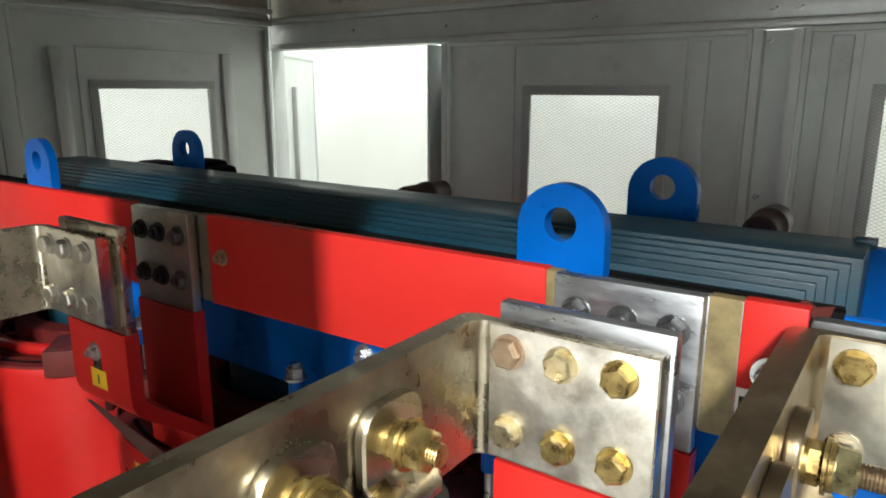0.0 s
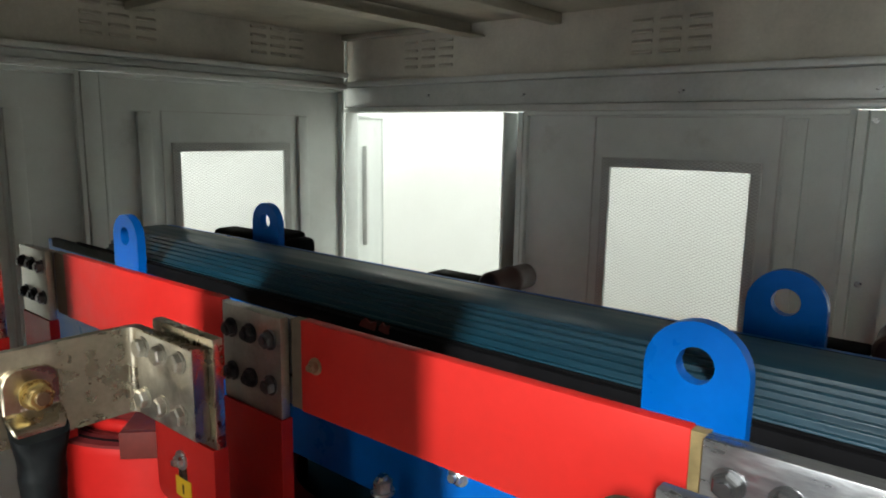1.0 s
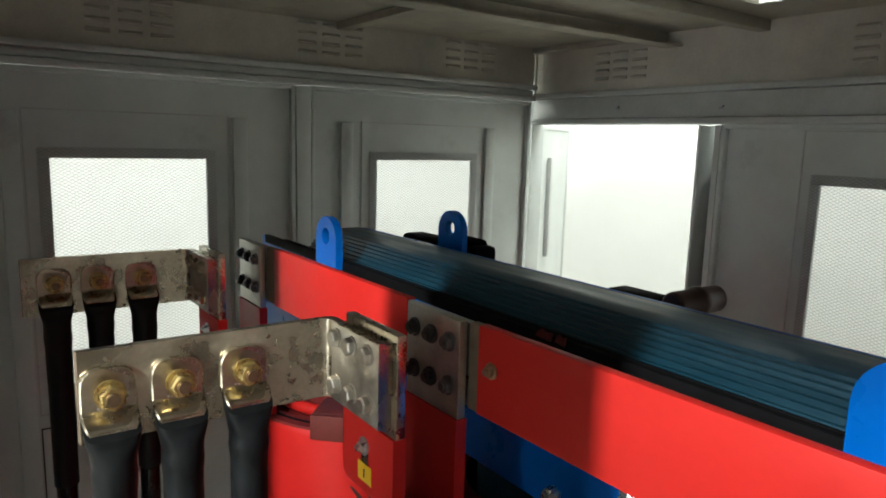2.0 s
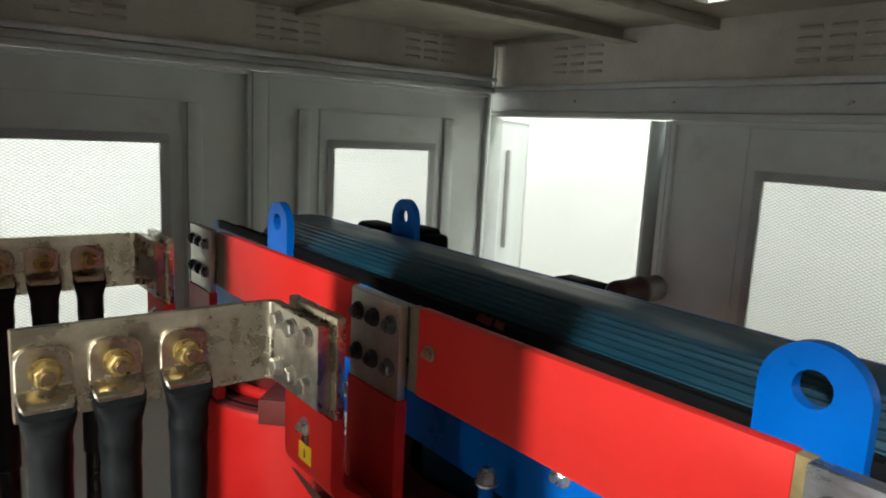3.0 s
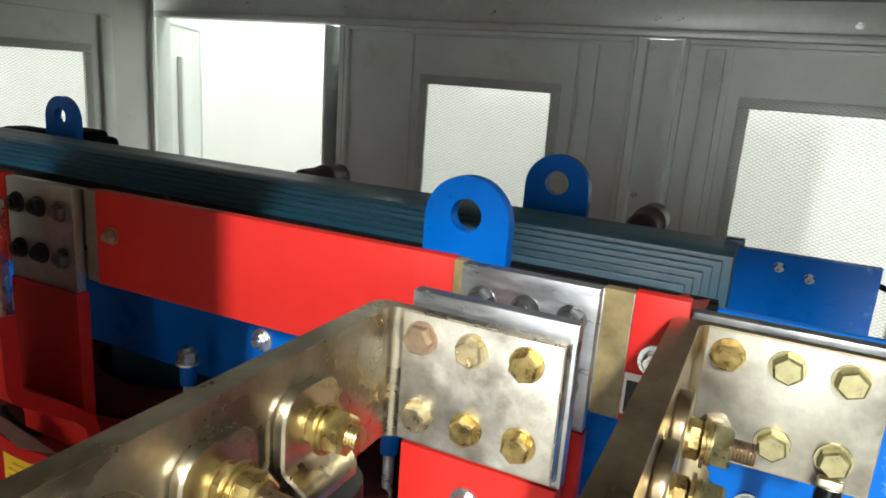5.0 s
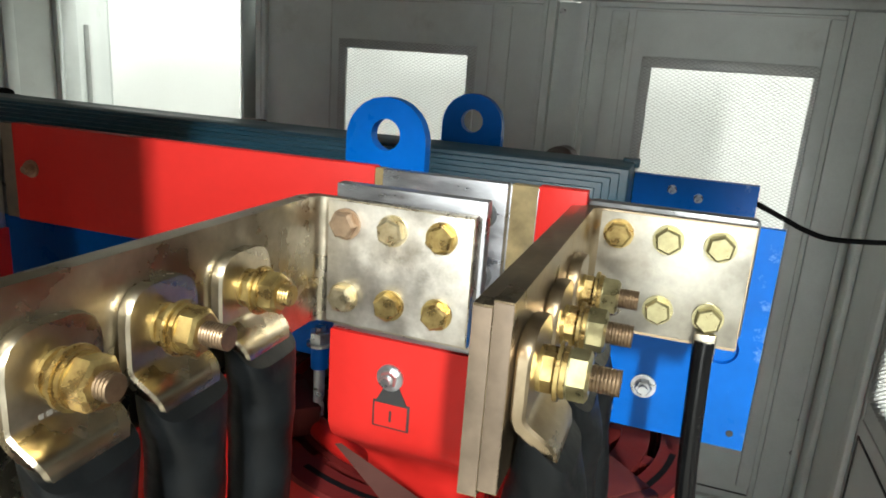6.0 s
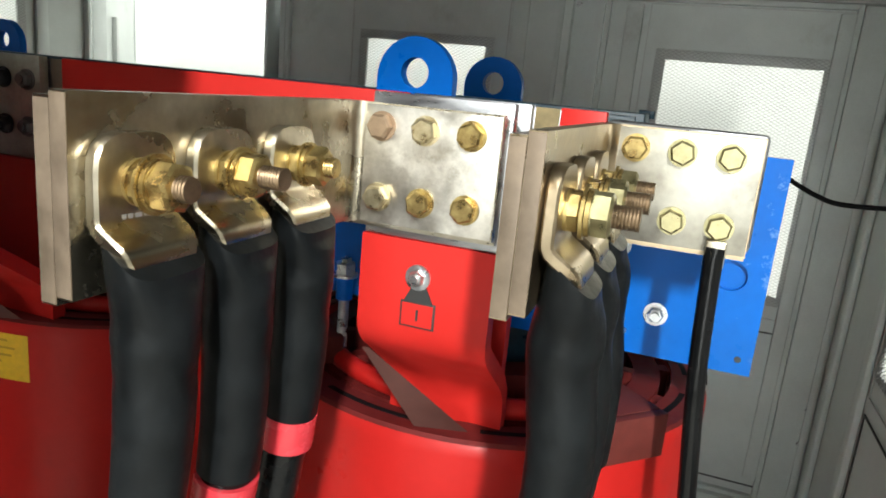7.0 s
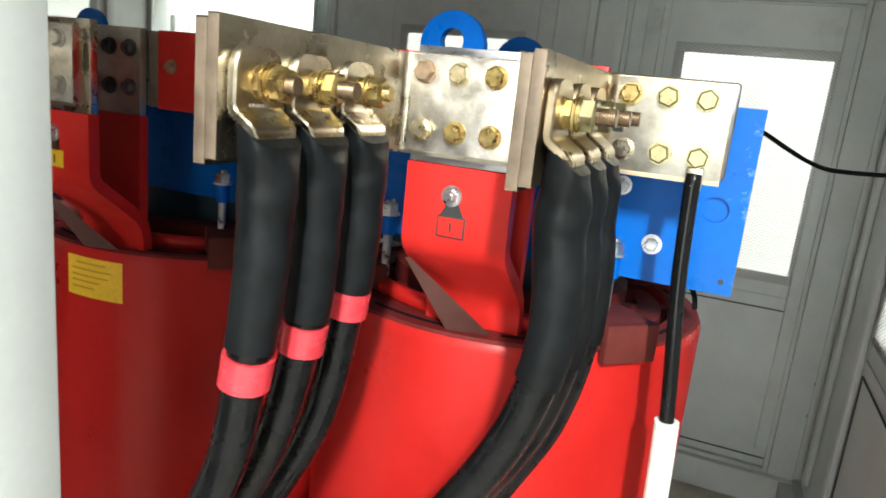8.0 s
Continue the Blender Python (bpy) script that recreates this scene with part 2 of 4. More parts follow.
def spline(pts, steps=8):
    """A smooth line through the points (Catmull-Rom)."""
    p = [Vector(q) for q in pts]
    p = [p[0] * 2 - p[1]] + p + [p[-1] * 2 - p[-2]]
    out = []
    for i in range(1, len(p) - 2):
        for s in range(steps):
            t = s / steps
            out.append(0.5 * (2 * p[i] + (p[i + 1] - p[i - 1]) * t + (2 * p[i - 1] - 5 * p[i] + 4 * p[i + 1] - p[i + 2]) * t * t
                              + (3 * p[i] - p[i - 1] - 3 * p[i + 1] + p[i + 2]) * t ** 3))
    return out + [p[-2]]


def tube(bm, pts, radius, n=18, wobble=0.0, seed=0):
    """A tube along the points; radius: a number or one for each point."""
    rnd = random.Random(seed)
    rings, side = [], None
    for i, q in enumerate(pts):
        ahead = (pts[min(i + 1, len(pts) - 1)] - pts[max(i - 1, 0)]).normalized()
        if side is None:
            side = ahead.orthogonal().normalized()
        side = (side - ahead * side.dot(ahead)).normalized()
        up = ahead.cross(side)
        r = radius[i] if isinstance(radius, (list, tuple)) else radius
        r *= 1 + rnd.uniform(-wobble, wobble)
        rings.append([bm.verts.new(q + (side * math.cos(a) + up * math.sin(a)) * r * (1 + rnd.uniform(-wobble, wobble) * 0.4))
                      for a in (2 * math.pi * k / n for k in range(n))])
    for a, b in zip(rings, rings[1:]):
        for k in range(n):
            bm.faces.new((a[k], a[(k + 1) % n], b[(k + 1) % n], b[k]))
    bm.faces.new(rings[0][::-1])
    bm.faces.new(rings[-1])
    return bm


def ribbon(bm, line, thick, w0, w1):
    """A bent bar: a line of (y, z) with a thickness, from x = w0 to w1."""
    n = len(line)
    off = []
    for i in range(n):
        a, b = Vector(line[max(i - 1, 0)]), Vector(line[min(i + 1, n - 1)])
        t = (b - a).normalized()
        off.append(Vector(line[i]) + Vector((-t.y, t.x)) * thick)
    outline = [tuple(p) for p in line] + [tuple(p) for p in off[::-1]]
    rows = [[bm.verts.new((x, y, z)) for y, z in outline] for x in (w0, w1)]
    m = len(outline)
    for i in range(m):
        j = (i + 1) % m
        bm.faces.new((rows[0][i], rows[0][j], rows[1][j], rows[1][i]))
    for i in range(n - 1):
        q = (i, i + 1, m - 2 - i, m - 1 - i)
        bm.faces.new([rows[0][k] for k in q])
        bm.faces.new([rows[1][k] for k in q][::-1])
    return bm


def hex_bolt(bm, af=0.019, height=0.008, washer=0.0125, wt=0.0022):
    """A hexagon head with a chamfer and a washer, axis +z from z = 0."""
    prism(bm, circle(washer, 24), xy, 0.0, wt)
    r = af / math.sqrt(3)
    lo, hi = wt, wt + height
    a = [bm.verts.new((u, v, lo)) for u, v in circle(r, 6)]
    b = [bm.verts.new((u, v, hi - 0.0016)) for u, v in circle(r, 6)]
    c = [bm.verts.new((u, v, hi)) for u, v in circle(r * 0.83, 6)]
    for i in range(6):
        j = (i + 1) % 6
        bm.faces.new((a[i], a[j], b[j], b[i]))
        bm.faces.new((b[i], b[j], c[j], c[i]))
    bm.faces.new(c)
    return bm


def thread(bm, r, z0, z1, pitch=0.0018, n=16):
    """A threaded stub along +z, as a stack of ridges."""
    k = max(2, int((z1 - z0) / (pitch / 2)))
    rings = []
    for i in range(k + 1):
        rr = r if i % 2 else r * 0.945
        rings.append([bm.verts.new((rr * math.cos(2 * math.pi * j / n), rr * math.sin(2 * math.pi * j / n), z0 + (z1 - z0) * i / k))
                      for j in range(n)])
    for a, b in zip(rings, rings[1:]):
        for j in range(n):
            bm.faces.new((a[j], a[(j + 1) % n], b[(j + 1) % n], b[j]))
    bm.faces.new(rings[-1])
    bm.faces.new(rings[0][::-1])
    return bm


FRONT = Matrix.Rotation(radians(90), 4, "X")      # +z turned to -y
RIGHT = Matrix.Rotation(radians(90), 4, "Y")      # +z turned to +x

# ---- the room round the enclosure ----
def wall_of(name, rows, mat, label, category="wall"):
    return tagged(part(name, boxes(*rows), mat, smooth=False), label, category, kind="structure")


wall_of("floor", [(-4.2, -4.2, -0.2, 4.2, 3.2, 0.0)], M_FLOOR, "bare grey concrete floor of the transformer room", "floor")
wall_of("wall_north", [(-4.2, 3.0, 0.0, 4.2, 3.2, 4.3)], M_CREAM, "cream painted plaster wall behind the enclosure")
wall_of("wall_west", [(-4.2, -4.0, 0.0, -4.0, 3.0, 4.3)], M_CREAM, "cream painted plaster side wall of the room")
wall_of("wall_east", [(4.0, -4.0, 0.0, 4.2, 3.0, 4.3)], M_RENDER, "pale cement side wall of the room")
wall_of("wall_south", [(-4.2, -4.2, 0.0, -0.18, -4.0, 4.3), (1.38, -4.2, 0.0, 4.2, -4.0, 3.25), (-0.18, -4.2, 2.45, 1.38, -4.0, 3.25), (-0.18, -4.2, 3.25, 1.10, -4.0, 4.3),
                       (1.94, -4.2, 3.25, 4.2, -4.0, 4.3), (1.10, -4.2, 4.2, 1.94, -4.0, 4.3)], M_RENDER, "pale cement wall with a doorway and a high window")
wall_of("ceiling", [(-4.2, -4.2, 4.3, 4.2, 3.2, 4.4)], M_RENDER, "pale cement ceiling of the room", "ceiling")
wall_of("ground", [(-60, -60, -0.45, 60, 60, -0.25)], M_CONC, "pale concrete ground outside the room", "ground")
wall_of("plinth", [(-2.0, -0.56, 0.0, 0.78, 1.52, 0.44)], M_CONC, "dusty concrete plinth under the enclosure", "plinth")

# ---- the enclosure ----
X0, X1, Y0, Y1, ZB, ZT = -1.83, 0.60, -0.395, 1.40, 0.44, 2.085


def expanded_mesh(w, h, lw=0.0155, sw=0.0085, strand=0.0016):
    """Expanded metal over w by h, in the local x-z plane."""
    verts, faces = [], []
    nx, nz = int(w / (lw / 2)), int(h / (sw / 2))
    dx, dz = w / nx, h / nz
    for r in range(nz):
        for c in range(nx):
            up = (r + c) % 2 == 0
            a = (c * dx, r * dz if up else (r + 1) * dz)
            b = ((c + 1) * dx, (r + 1) * dz if up else r * dz)
            k = len(verts)
            ya, yb = (-0.0007, 0.0007) if up else (0.0007, -0.0007)
            for (x, z), y in ((a, ya), (b, yb)):
                verts += [(x, y - 0.0006, z - strand / 2), (x, y - 0.0006, z + strand / 2), (x, y + 0.0006, z + strand / 2), (x, y + 0.0006, z - strand / 2)]
            for i in range(4):
                j = (i + 1) % 4
                faces.append((k + i, k + j, k + 4 + j, k + 4 + i))
    me = bpy.data.meshes.new("mesh_screen")
    me.from_pydata(verts, [], faces)
    me.materials.append(M_MESH)
    return me


SIDE_WINDOW, BACK_WINDOW = (0.372, 1.110, 1.682), (0.364, 1.100, 1.665)      # width, sill, head
MESH_DATA = {w: expanded_mesh(w[0] + 0.048, w[2] - w[1] + 0.048) for w in (SIDE_WINDOW, BACK_WINDOW)}


def panel(name, m, width, z0, z1, win=None, stiff=(), lower=True, label="", size=SIDE_WINDOW, rim=0.020):
    """A sheet steel door seen from inside. Local x along the wall, +y outwards, inner face of the sheet at y = 0.
    win: the window's left edge, size: its width, sill and head; stiff: left edges of the upright hat strips."""
    top = thing(name, label, "door", "enclosure doors", "structure", m)
    t = 0.0025
    ww, wz0, wz1 = size
    if win is None:
        part("sheet", boxes((0, 0, z0, width, t, z1)), M_GREY, top)
    else:
        a, b = win, win + ww
        part("sheet", boxes((0, 0, z0, a, t, z1), (b, 0, z0, width, t, z1), (a, 0, z0, b, t, wz0), (a, 0, wz1, b, t, z1)), M_GREY, top, smooth=False)
        f = 0.026
        part("window_frame", boxes((a - f, -0.006, wz1, b + f, -0.0005, wz1 + f), (a - f, -0.006, wz0 - f, b + f, -0.0005, wz0),
                                   (a - f, -0.006, wz0, a, -0.0005, wz1), (b, -0.006, wz0, b + f, -0.0005, wz1), bevel=0.0015), M_GREYDARK, top)
        s = tagged(new("mesh_screen", MESH_DATA[size]), "diamond expanded metal mesh over the window", kind="stuff")
        s.parent, s.matrix_basis = top, pose(a - 0.024, -0.0078, wz0 - 0.024)
    # folded rim round the sheet
    part("folded_rim", boxes((0.0, -rim, z0, 0.012, 0, z1), (width - 0.012, -rim, z0, width, 0, z1),
                             (0.012, -rim, z1 - 0.012, width - 0.012, 0, z1), (0.012, -rim, z0, width - 0.012, 0, z0 + 0.012), bevel=0.002), M_GREY, top)
    for u in stiff:
        part("stiffener", boxes((u, -0.014, z0 + 0.06, u + 0.042, -0.0005, 1.795), bevel=0.004), M_GREY, top)
    if lower and win is not None:
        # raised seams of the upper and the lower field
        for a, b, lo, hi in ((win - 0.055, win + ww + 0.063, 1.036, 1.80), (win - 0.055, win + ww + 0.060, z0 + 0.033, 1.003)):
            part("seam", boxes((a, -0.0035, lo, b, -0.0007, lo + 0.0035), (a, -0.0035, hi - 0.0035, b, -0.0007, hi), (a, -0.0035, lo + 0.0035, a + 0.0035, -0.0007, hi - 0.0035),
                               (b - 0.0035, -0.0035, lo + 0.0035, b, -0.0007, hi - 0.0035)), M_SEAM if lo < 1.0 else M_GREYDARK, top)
    return top


BACK = Matrix.Translation((0, Y1 - 0.022, 0))
LEFT = Matrix.Translation((X0 + 0.022, 0, 0)) @ Matrix.Rotation(radians(90), 4, "Z")
RGT = Matrix.Translation((X1 - 0.006, 0, 0)) @ Matrix.Rotation(radians(-90), 4, "Z")
Z0P, Z1P = 0.53, 1.815
D = "grey painted sheet steel door with an expanded metal window"
panel("door_1", BACK @ Matrix.Translation((-1.034, 0, 0)), 0.851, Z0P, Z1P, 0.277, (0.714,), label=D, size=BACK_WINDOW)
panel("door_2", BACK @ Matrix.Translation((-0.075, 0, 0)), 0.582, Z0P, Z1P, 0.164, (0.052, 0.538), label=D, size=BACK_WINDOW)
panel("door_3", LEFT @ Matrix.Translation((-0.36, 0, 0)), 0.785, Z0P, 1.895, 0.162, (0.06, 0.605), label=D)
panel("door_4", LEFT @ Matrix.Translation((0.475, 0, 0)), 0.86, Z0P, 1.895, 0.230, (0.10, 0.660), label=D)
panel("door_5", RGT @ Matrix.Translation((-1.36, 0, 0)), 0.86, Z0P, 1.895, 0.475, (0.10, 0.36), label=D)
panel("door_6", Matrix.Translation((-0.80, Y0 + 0.01, 0)) @ Matrix.Rotation(radians(180), 4, "Z"), 0.98, Z0P, 1.895, None, (0.08, 0.85), label="plain grey painted sheet steel front door")
# unseen door, added to block side light; its window lets some back in
panel("unseen_side_door", RGT @ Matrix.Translation((-0.395, 0, 0)), 0.765, Z0P, 1.895, 0.262, (0.10, 0.69), label=D)
# the rear door that stands open, swung out on its hinges
swing = radians(124.5)
panel("door_7", Matrix.Translation((-1.835, 1.405, 0)) @ Matrix.Rotation(swing, 4, "Z"), 0.69, Z0P, Z1P, None, (),
      label="grey painted sheet steel door standing open outwards", rim=0.005)
part("stiffener", boxes((0.23, -0.018, 1.28, 0.27, -0.0005, 1.69), bevel=0.003), M_GREYDARK, bpy.data.objects["door_7"], "short upright hat strip")


def rail(name, rows, mat=M_GREYDARK, label="grey folded steel rail of the enclosure", bevel=0.0025):
    return tagged(part(name, boxes(*rows, bevel=bevel), mat), label, "rail", kind="structure")


# posts
P = "grey folded steel post of the enclosure"
rail("corner_post", [(X0 - 0.035, Y1 - 0.03, ZB, X0 + 0.012, Y1 + 0.03, ZT)], M_GREY, P)
rail("corner_post", [(X1 - 0.012, Y1 - 0.05, ZB, X1 + 0.03, Y1 + 0.03, ZT)], M_GREY, P)
rail("corner_post", [(X0 - 0.03, Y0 - 0.03, ZB, X0 + 0.04, Y0 + 0.03, ZT)], M_GREY, P)
rail("corner_post", [(X1 - 0.02, Y0 - 0.03, ZB, X1 + 0.03, Y0 + 0.03, ZT)], M_GREY, P)
def channel_post(x0, x1, lip0, lip1, yl, web, label):
    """One folded channel: two lips towards the inside, joined by a web at the back."""
    bm = bmesh.new()
    y1 = Y1 + web + 0.010 if web > 0 else Y1 + 0.02
    prism(bm, [(x0, y1), (x0, Y1 - yl), (x0 + lip0, Y1 - yl), (x0 + lip0, Y1 + web), (x1 - lip1, Y1 + web), (x1 - lip1, Y1 - yl), (x1, Y1 - yl), (x1, y1)], xy, 0.53, 1.812)
    bmesh.ops.bevel(bm, geom=[e for e in bm.edges if e.calc_face_angle(0) > 1.2], offset=0.0016, segments=2, affect="EDGES")
    tagged(part("back_post", bm, M_GREY), label, "post", kind="structure")


channel_post(-0.180, -0.078, 0.020, 0.020, 0.050, -0.012, "grey folded steel channel post between two doors")
channel_post(-1.106, -1.036, 0.010, 0.017, 0.042, 0.060, "grey folded steel channel post beside the open door")
rail("back_post", [(0.508, Y1 - 0.045, 0.53, 0.587, Y1 + 0.02, 1.812)], M_GREY, P)
rail("side_post", [(X0 - 0.02, 0.427, 0.53, X0 + 0.045, 0.473, 1.893)], M_GREY, P)
rail("side_post", [(X1 - 0.03, 0.402, 0.53, X1 + 0.02, 0.458, 1.893)], M_GREY, P)
rail("front_post", [(-0.430, -0.420, 0.502, -0.099, -0.371, 1.9)], M_WHITE, "wide white powder coated steel mullion of the open front")
# rails round the top: door head, canopy ledge and bottom sill
for y0, z0, z1 in ((0.030, 1.836, 1.905), (0.052, 1.816, 1.8345), (0.056, 1.9065, 1.923)):
    rail("top_rail", [(X0 + 0.012, Y1 - y0, z0, X1 - 0.012, Y1 + 0.02, z1)])
for x1, z0, z1 in ((0.052, 1.897, 1.914), (0.036, 1.9155, 1.936), (0.060, 1.9375, 1.953)):
    rail("top_rail", [(X0 - 0.02, Y0 + 0.04, z0, X0 + x1, Y1 - 0.056, z1)])
rail("top_rail", [(X1 - 0.045, Y0 + 0.04, 1.897, X1 + 0.02, Y1 - 0.056, 1.953)])
rail("top_rail", [(X0 + 0.04, Y0 - 0.02, 1.902, X1 - 0.02, Y0 + 0.03, 1.953)])
rail("bottom_rail", [(X0, Y1 - 0.06, ZB, X1 - 0.012, Y1 + 0.02, 0.528)], M_GREY)
rail("bottom_rail", [(X0, Y0 + 0.04, ZB, X0 + 0.06, Y1 - 0.062, 0.528)], M_GREY)
rail("bottom_rail", [(X1 - 0.06, Y0 + 0.04, ZB, X1, Y1 - 0.062, 0.528)], M_GREY)
rail("bottom_rail", [(X0 + 0.062, Y0 - 0.02, ZB, X1 - 0.062, Y0 + 0.03, 0.50)], M_GREY)


def louvre_band(name, m, length, groups, z0, z1):
    """The canopy band over the doors, with pressed louvres in groups of three columns."""
    top = thing(name, "grey canopy band with pressed ventilation louvres", "band", "", "structure", m)
    part("sheet", boxes((0, 0, z0, length, 0.003, z1)), M_BANDLIT, top)
    one = None
    for g in groups:
        for c in range(3):
            for r in range(4):
                q = Matrix.Translation((g + c * 0.075, 0, z0 + 0.035 + r * 0.026))
                if one is None:
                    bm = bmesh.new()
                    prism(bm, [(0.0, 0.0), (-0.008, 0.0015), (-0.0085, 0.0035), (0.0, 0.011)], yz, 0.0, 0.055)
                    one = part("louvre", bm, M_BANDLIT, top, "pressed louvre slot", matrix=q)
                else:
                    again(one, q)


louvre_band("canopy_band", Matrix.Translation((X0 + 0.012, Y1 - 0.02, 0)), X1 - X0 - 0.024, (0.29, 1.10, 1.75), 1.9245, ZT)
louvre_band("canopy_band", Matrix.Translation((X0 + 0.02, Y0 + 0.04, 0)) @ Matrix.Rotation(radians(90), 4, "Z"), Y1 - Y0 - 0.08, (0.25, 0.80, 1.32), 1.9545, ZT)
louvre_band("canopy_band", Matrix.Translation((X1 - 0.02, Y1 - 0.04, 0)) @ Matrix.Rotation(radians(-90), 4, "Z"), Y1 - Y0 - 0.08, (0.35, 1.02), 1.9545, ZT)
louvre_band("canopy_band", Matrix.Translation((X1 - 0.02, Y0 + 0.01, 0)) @ Matrix.Rotation(radians(180), 4, "Z"), X1 - X0 - 0.06, (0.35, 1.5), 1.9545, ZT)

# roof with a rectangular opening for a duct, and channels under it
HX0, HX1, HY0, HY1 = -0.855, -0.640, 0.93, 1.185
bm = bmesh.new()
prism(bm, [(X0 - 0.04, Y0 - 0.04), (X1 + 0.04, Y0 - 0.04), (X1 + 0.04, Y1 + 0.04), (X0 - 0.04, Y1 + 0.04)], xy, ZT, ZT + 0.003,
      [(HX0, HY0), (HX1, HY0), (HX1, HY1), (HX0, HY1)])
tagged(part("roof_sheet", bm, M_ROOF, smooth=False), "dusty brownish grey sheet roof of the enclosure", "ceiling", kind="structure")
# unseen hood, added to keep front light from falling through the opening
cowl = thing("light_block_hood", "added sheet steel hood that blocks light over the roof opening", "cowl", "", "structure")
for one in ((HX0 - 0.02, HY0 - 0.02, ZT + 0.150, HX1 + 0.02, HY1 + 0.03, ZT + 0.153), (HX0 - 0.02, HY0 - 0.02, ZT + 0.0035, HX1 + 0.02, HY0 - 0.017, ZT + 0.1495),
            (HX0 - 0.02, HY0 - 0.0165, ZT + 0.0035, HX0 - 0.017, HY1 + 0.03, ZT + 0.1495), (HX1 + 0.017, HY0 - 0.0165, ZT + 0.0035, HX1 + 0.02, HY1 + 0.03, ZT + 0.1495)):
    part("sheet", boxes(one), M_ROOF, cowl, smooth=False)
R = "brownish grey steel channel under the roof"
rail("roof_beam", [(-1.255, Y0 + 0.02, ZT - 0.045, -1.25, Y1 - 0.022, ZT - 0.001), (-1.2495, Y0 + 0.02, ZT - 0.045, -1.195, Y1 - 0.022, ZT - 0.040)], M_ROOF, R, 0.001)
rail("roof_beam", [(-0.965, Y0 + 0.02, ZT - 0.030, -0.93, Y1 - 0.022, ZT - 0.001)], M_ROOF, R)
rail("roof_beam", [(-0.28, Y0 + 0.02, ZT - 0.030, -0.245, Y1 - 0.022, ZT - 0.001)], M_ROOF, R)
rail("roof_trim", [(X0 + 0.03, 0.56, ZT - 0.022, -1.256, 0.60, ZT - 0.001)], M_ROOF, R)
rail("roof_trim", [(X0 + 0.025, Y1 - 0.06, ZT - 0.018, -1.256, Y1 - 0.025, ZT - 0.001)], M_ROOF, R)

# screws along the door head and on posts
fixing = bmesh.new()
hex_bolt(fixing, 0.010, 0.005, 0.008, 0.0015)
fix = None
for x, y, z in ((-1.417, Y1 - 0.030, 1.868), (-1.046, Y1 - 0.030, 1.863), (-0.573, Y1 - 0.030, 1.862), (-0.146, Y1 - 0.030, 1.858),
                (-0.094, Y1 - 0.030, 1.858), (0.276, Y1 - 0.030, 1.856), (-0.147, Y1 - 0.012, 1.428), (-0.150, Y1 - 0.012, 1.79),
                (-1.062, Y1 + 0.060, 1.432), (0.606, Y1 - 0.050, 1.004), (0.578, Y1 - 0.045, 0.826), (0.576, Y1 - 0.045, 0.730)):
    if fix is None:
        fix = part("fixing_screw", fixing, M_STEEL, matrix=Matrix.Translation((x, y, z)) @ FRONT)
        o = fix
    else:
        o = new("fixing_screw", fix.data)
        o.matrix_basis = Matrix.Translation((x, y, z)) @ FRONT
    tagged(o, "small zinc plated screw in the grey steel frame", "screw", "frame screws")

# ---- the transformer: core and clamps ----
CX, CY, PITCH = -0.615, 0.365, 0.590
core = thing("transformer_core", "stepped laminated steel core with blue clamps", "transformer core")
STEPS = [(h, 1.392 + math.sqrt(0.1515 ** 2 - h * h)) for h in (0.047, 0.058, 0.068, 0.077, 0.0855, 0.0935, 0.101, 0.1075, 0.1135, 0.119, 0.1245)]
prev = 0.0
for hw, top in STEPS:
    bot = 2 * 1.392 - top
    if prev == 0.0:
        part("lamination_packet", boxes((-1.372, CY - hw, bot, 0.142, CY + hw, top), bevel=0.0012), M_YOKE, core, "dark teal lacquered yoke lamination packet")
    else:
        for a, b in ((CY - hw, CY - prev - 0.0004), (CY + prev + 0.0004, CY + hw)):
            part("lamination_packet", boxes((-1.372 + (hw - 0.047) * 0.7, a, bot, 0.142 - (hw - 0.047) * 0.8, b, top), bevel=0.0012), M_YOKE, core)
    prev = hw
for x in (CX - PITCH, CX, CX + PITCH):
    bm = bmesh.new()
    prism(bm, circle(0.128, 40, x, CY), xy, 0.60, 1.30)
    part("limb", bm, M_YOKE, core)
part("lamination_packet", boxes((-1.372, CY - 0.12, 0.47, 0.142, CY + 0.12, 0.62), bevel=0.002), M_YOKE, core)
# insulating strips between core and clamps, and the binding tab at the core's end
for y in (0.2335, 0.4925):
    part("insulating_strip", boxes((-1.40, y, 1.29, 0.138, y + 0.004, 1.513)), M_BLACK, core, "black insulating strip")
part("insulating_strip", boxes((0.128, 0.395, 1.53, 0.1475, 0.409, 1.540), bevel=0.001), M_YOKE, core)


def clamp(y0, y1, top):
    bm = bmesh.new()
    hole = circle(0.0155, 32, 0.258, 1.386)
    # the plate left of the end piece, and the end piece with its round hole
    box(bm, -1.522, y0, 1.284, 0.218, y1, top)
    sq = []
    for u, v in circle(1.0, 32):
        k = max(abs(u), abs(v))
        sq.append((0.2555 + 0.0375 * u / k, (top + 1.284) / 2 + (top - 1.284) / 2 * v / k))
    prism(bm, sq, xz, y0, y1, hole)
    return part("clamp", bm, M_BLUECLAMP, core, "glossy blue painted steel clamp plate")


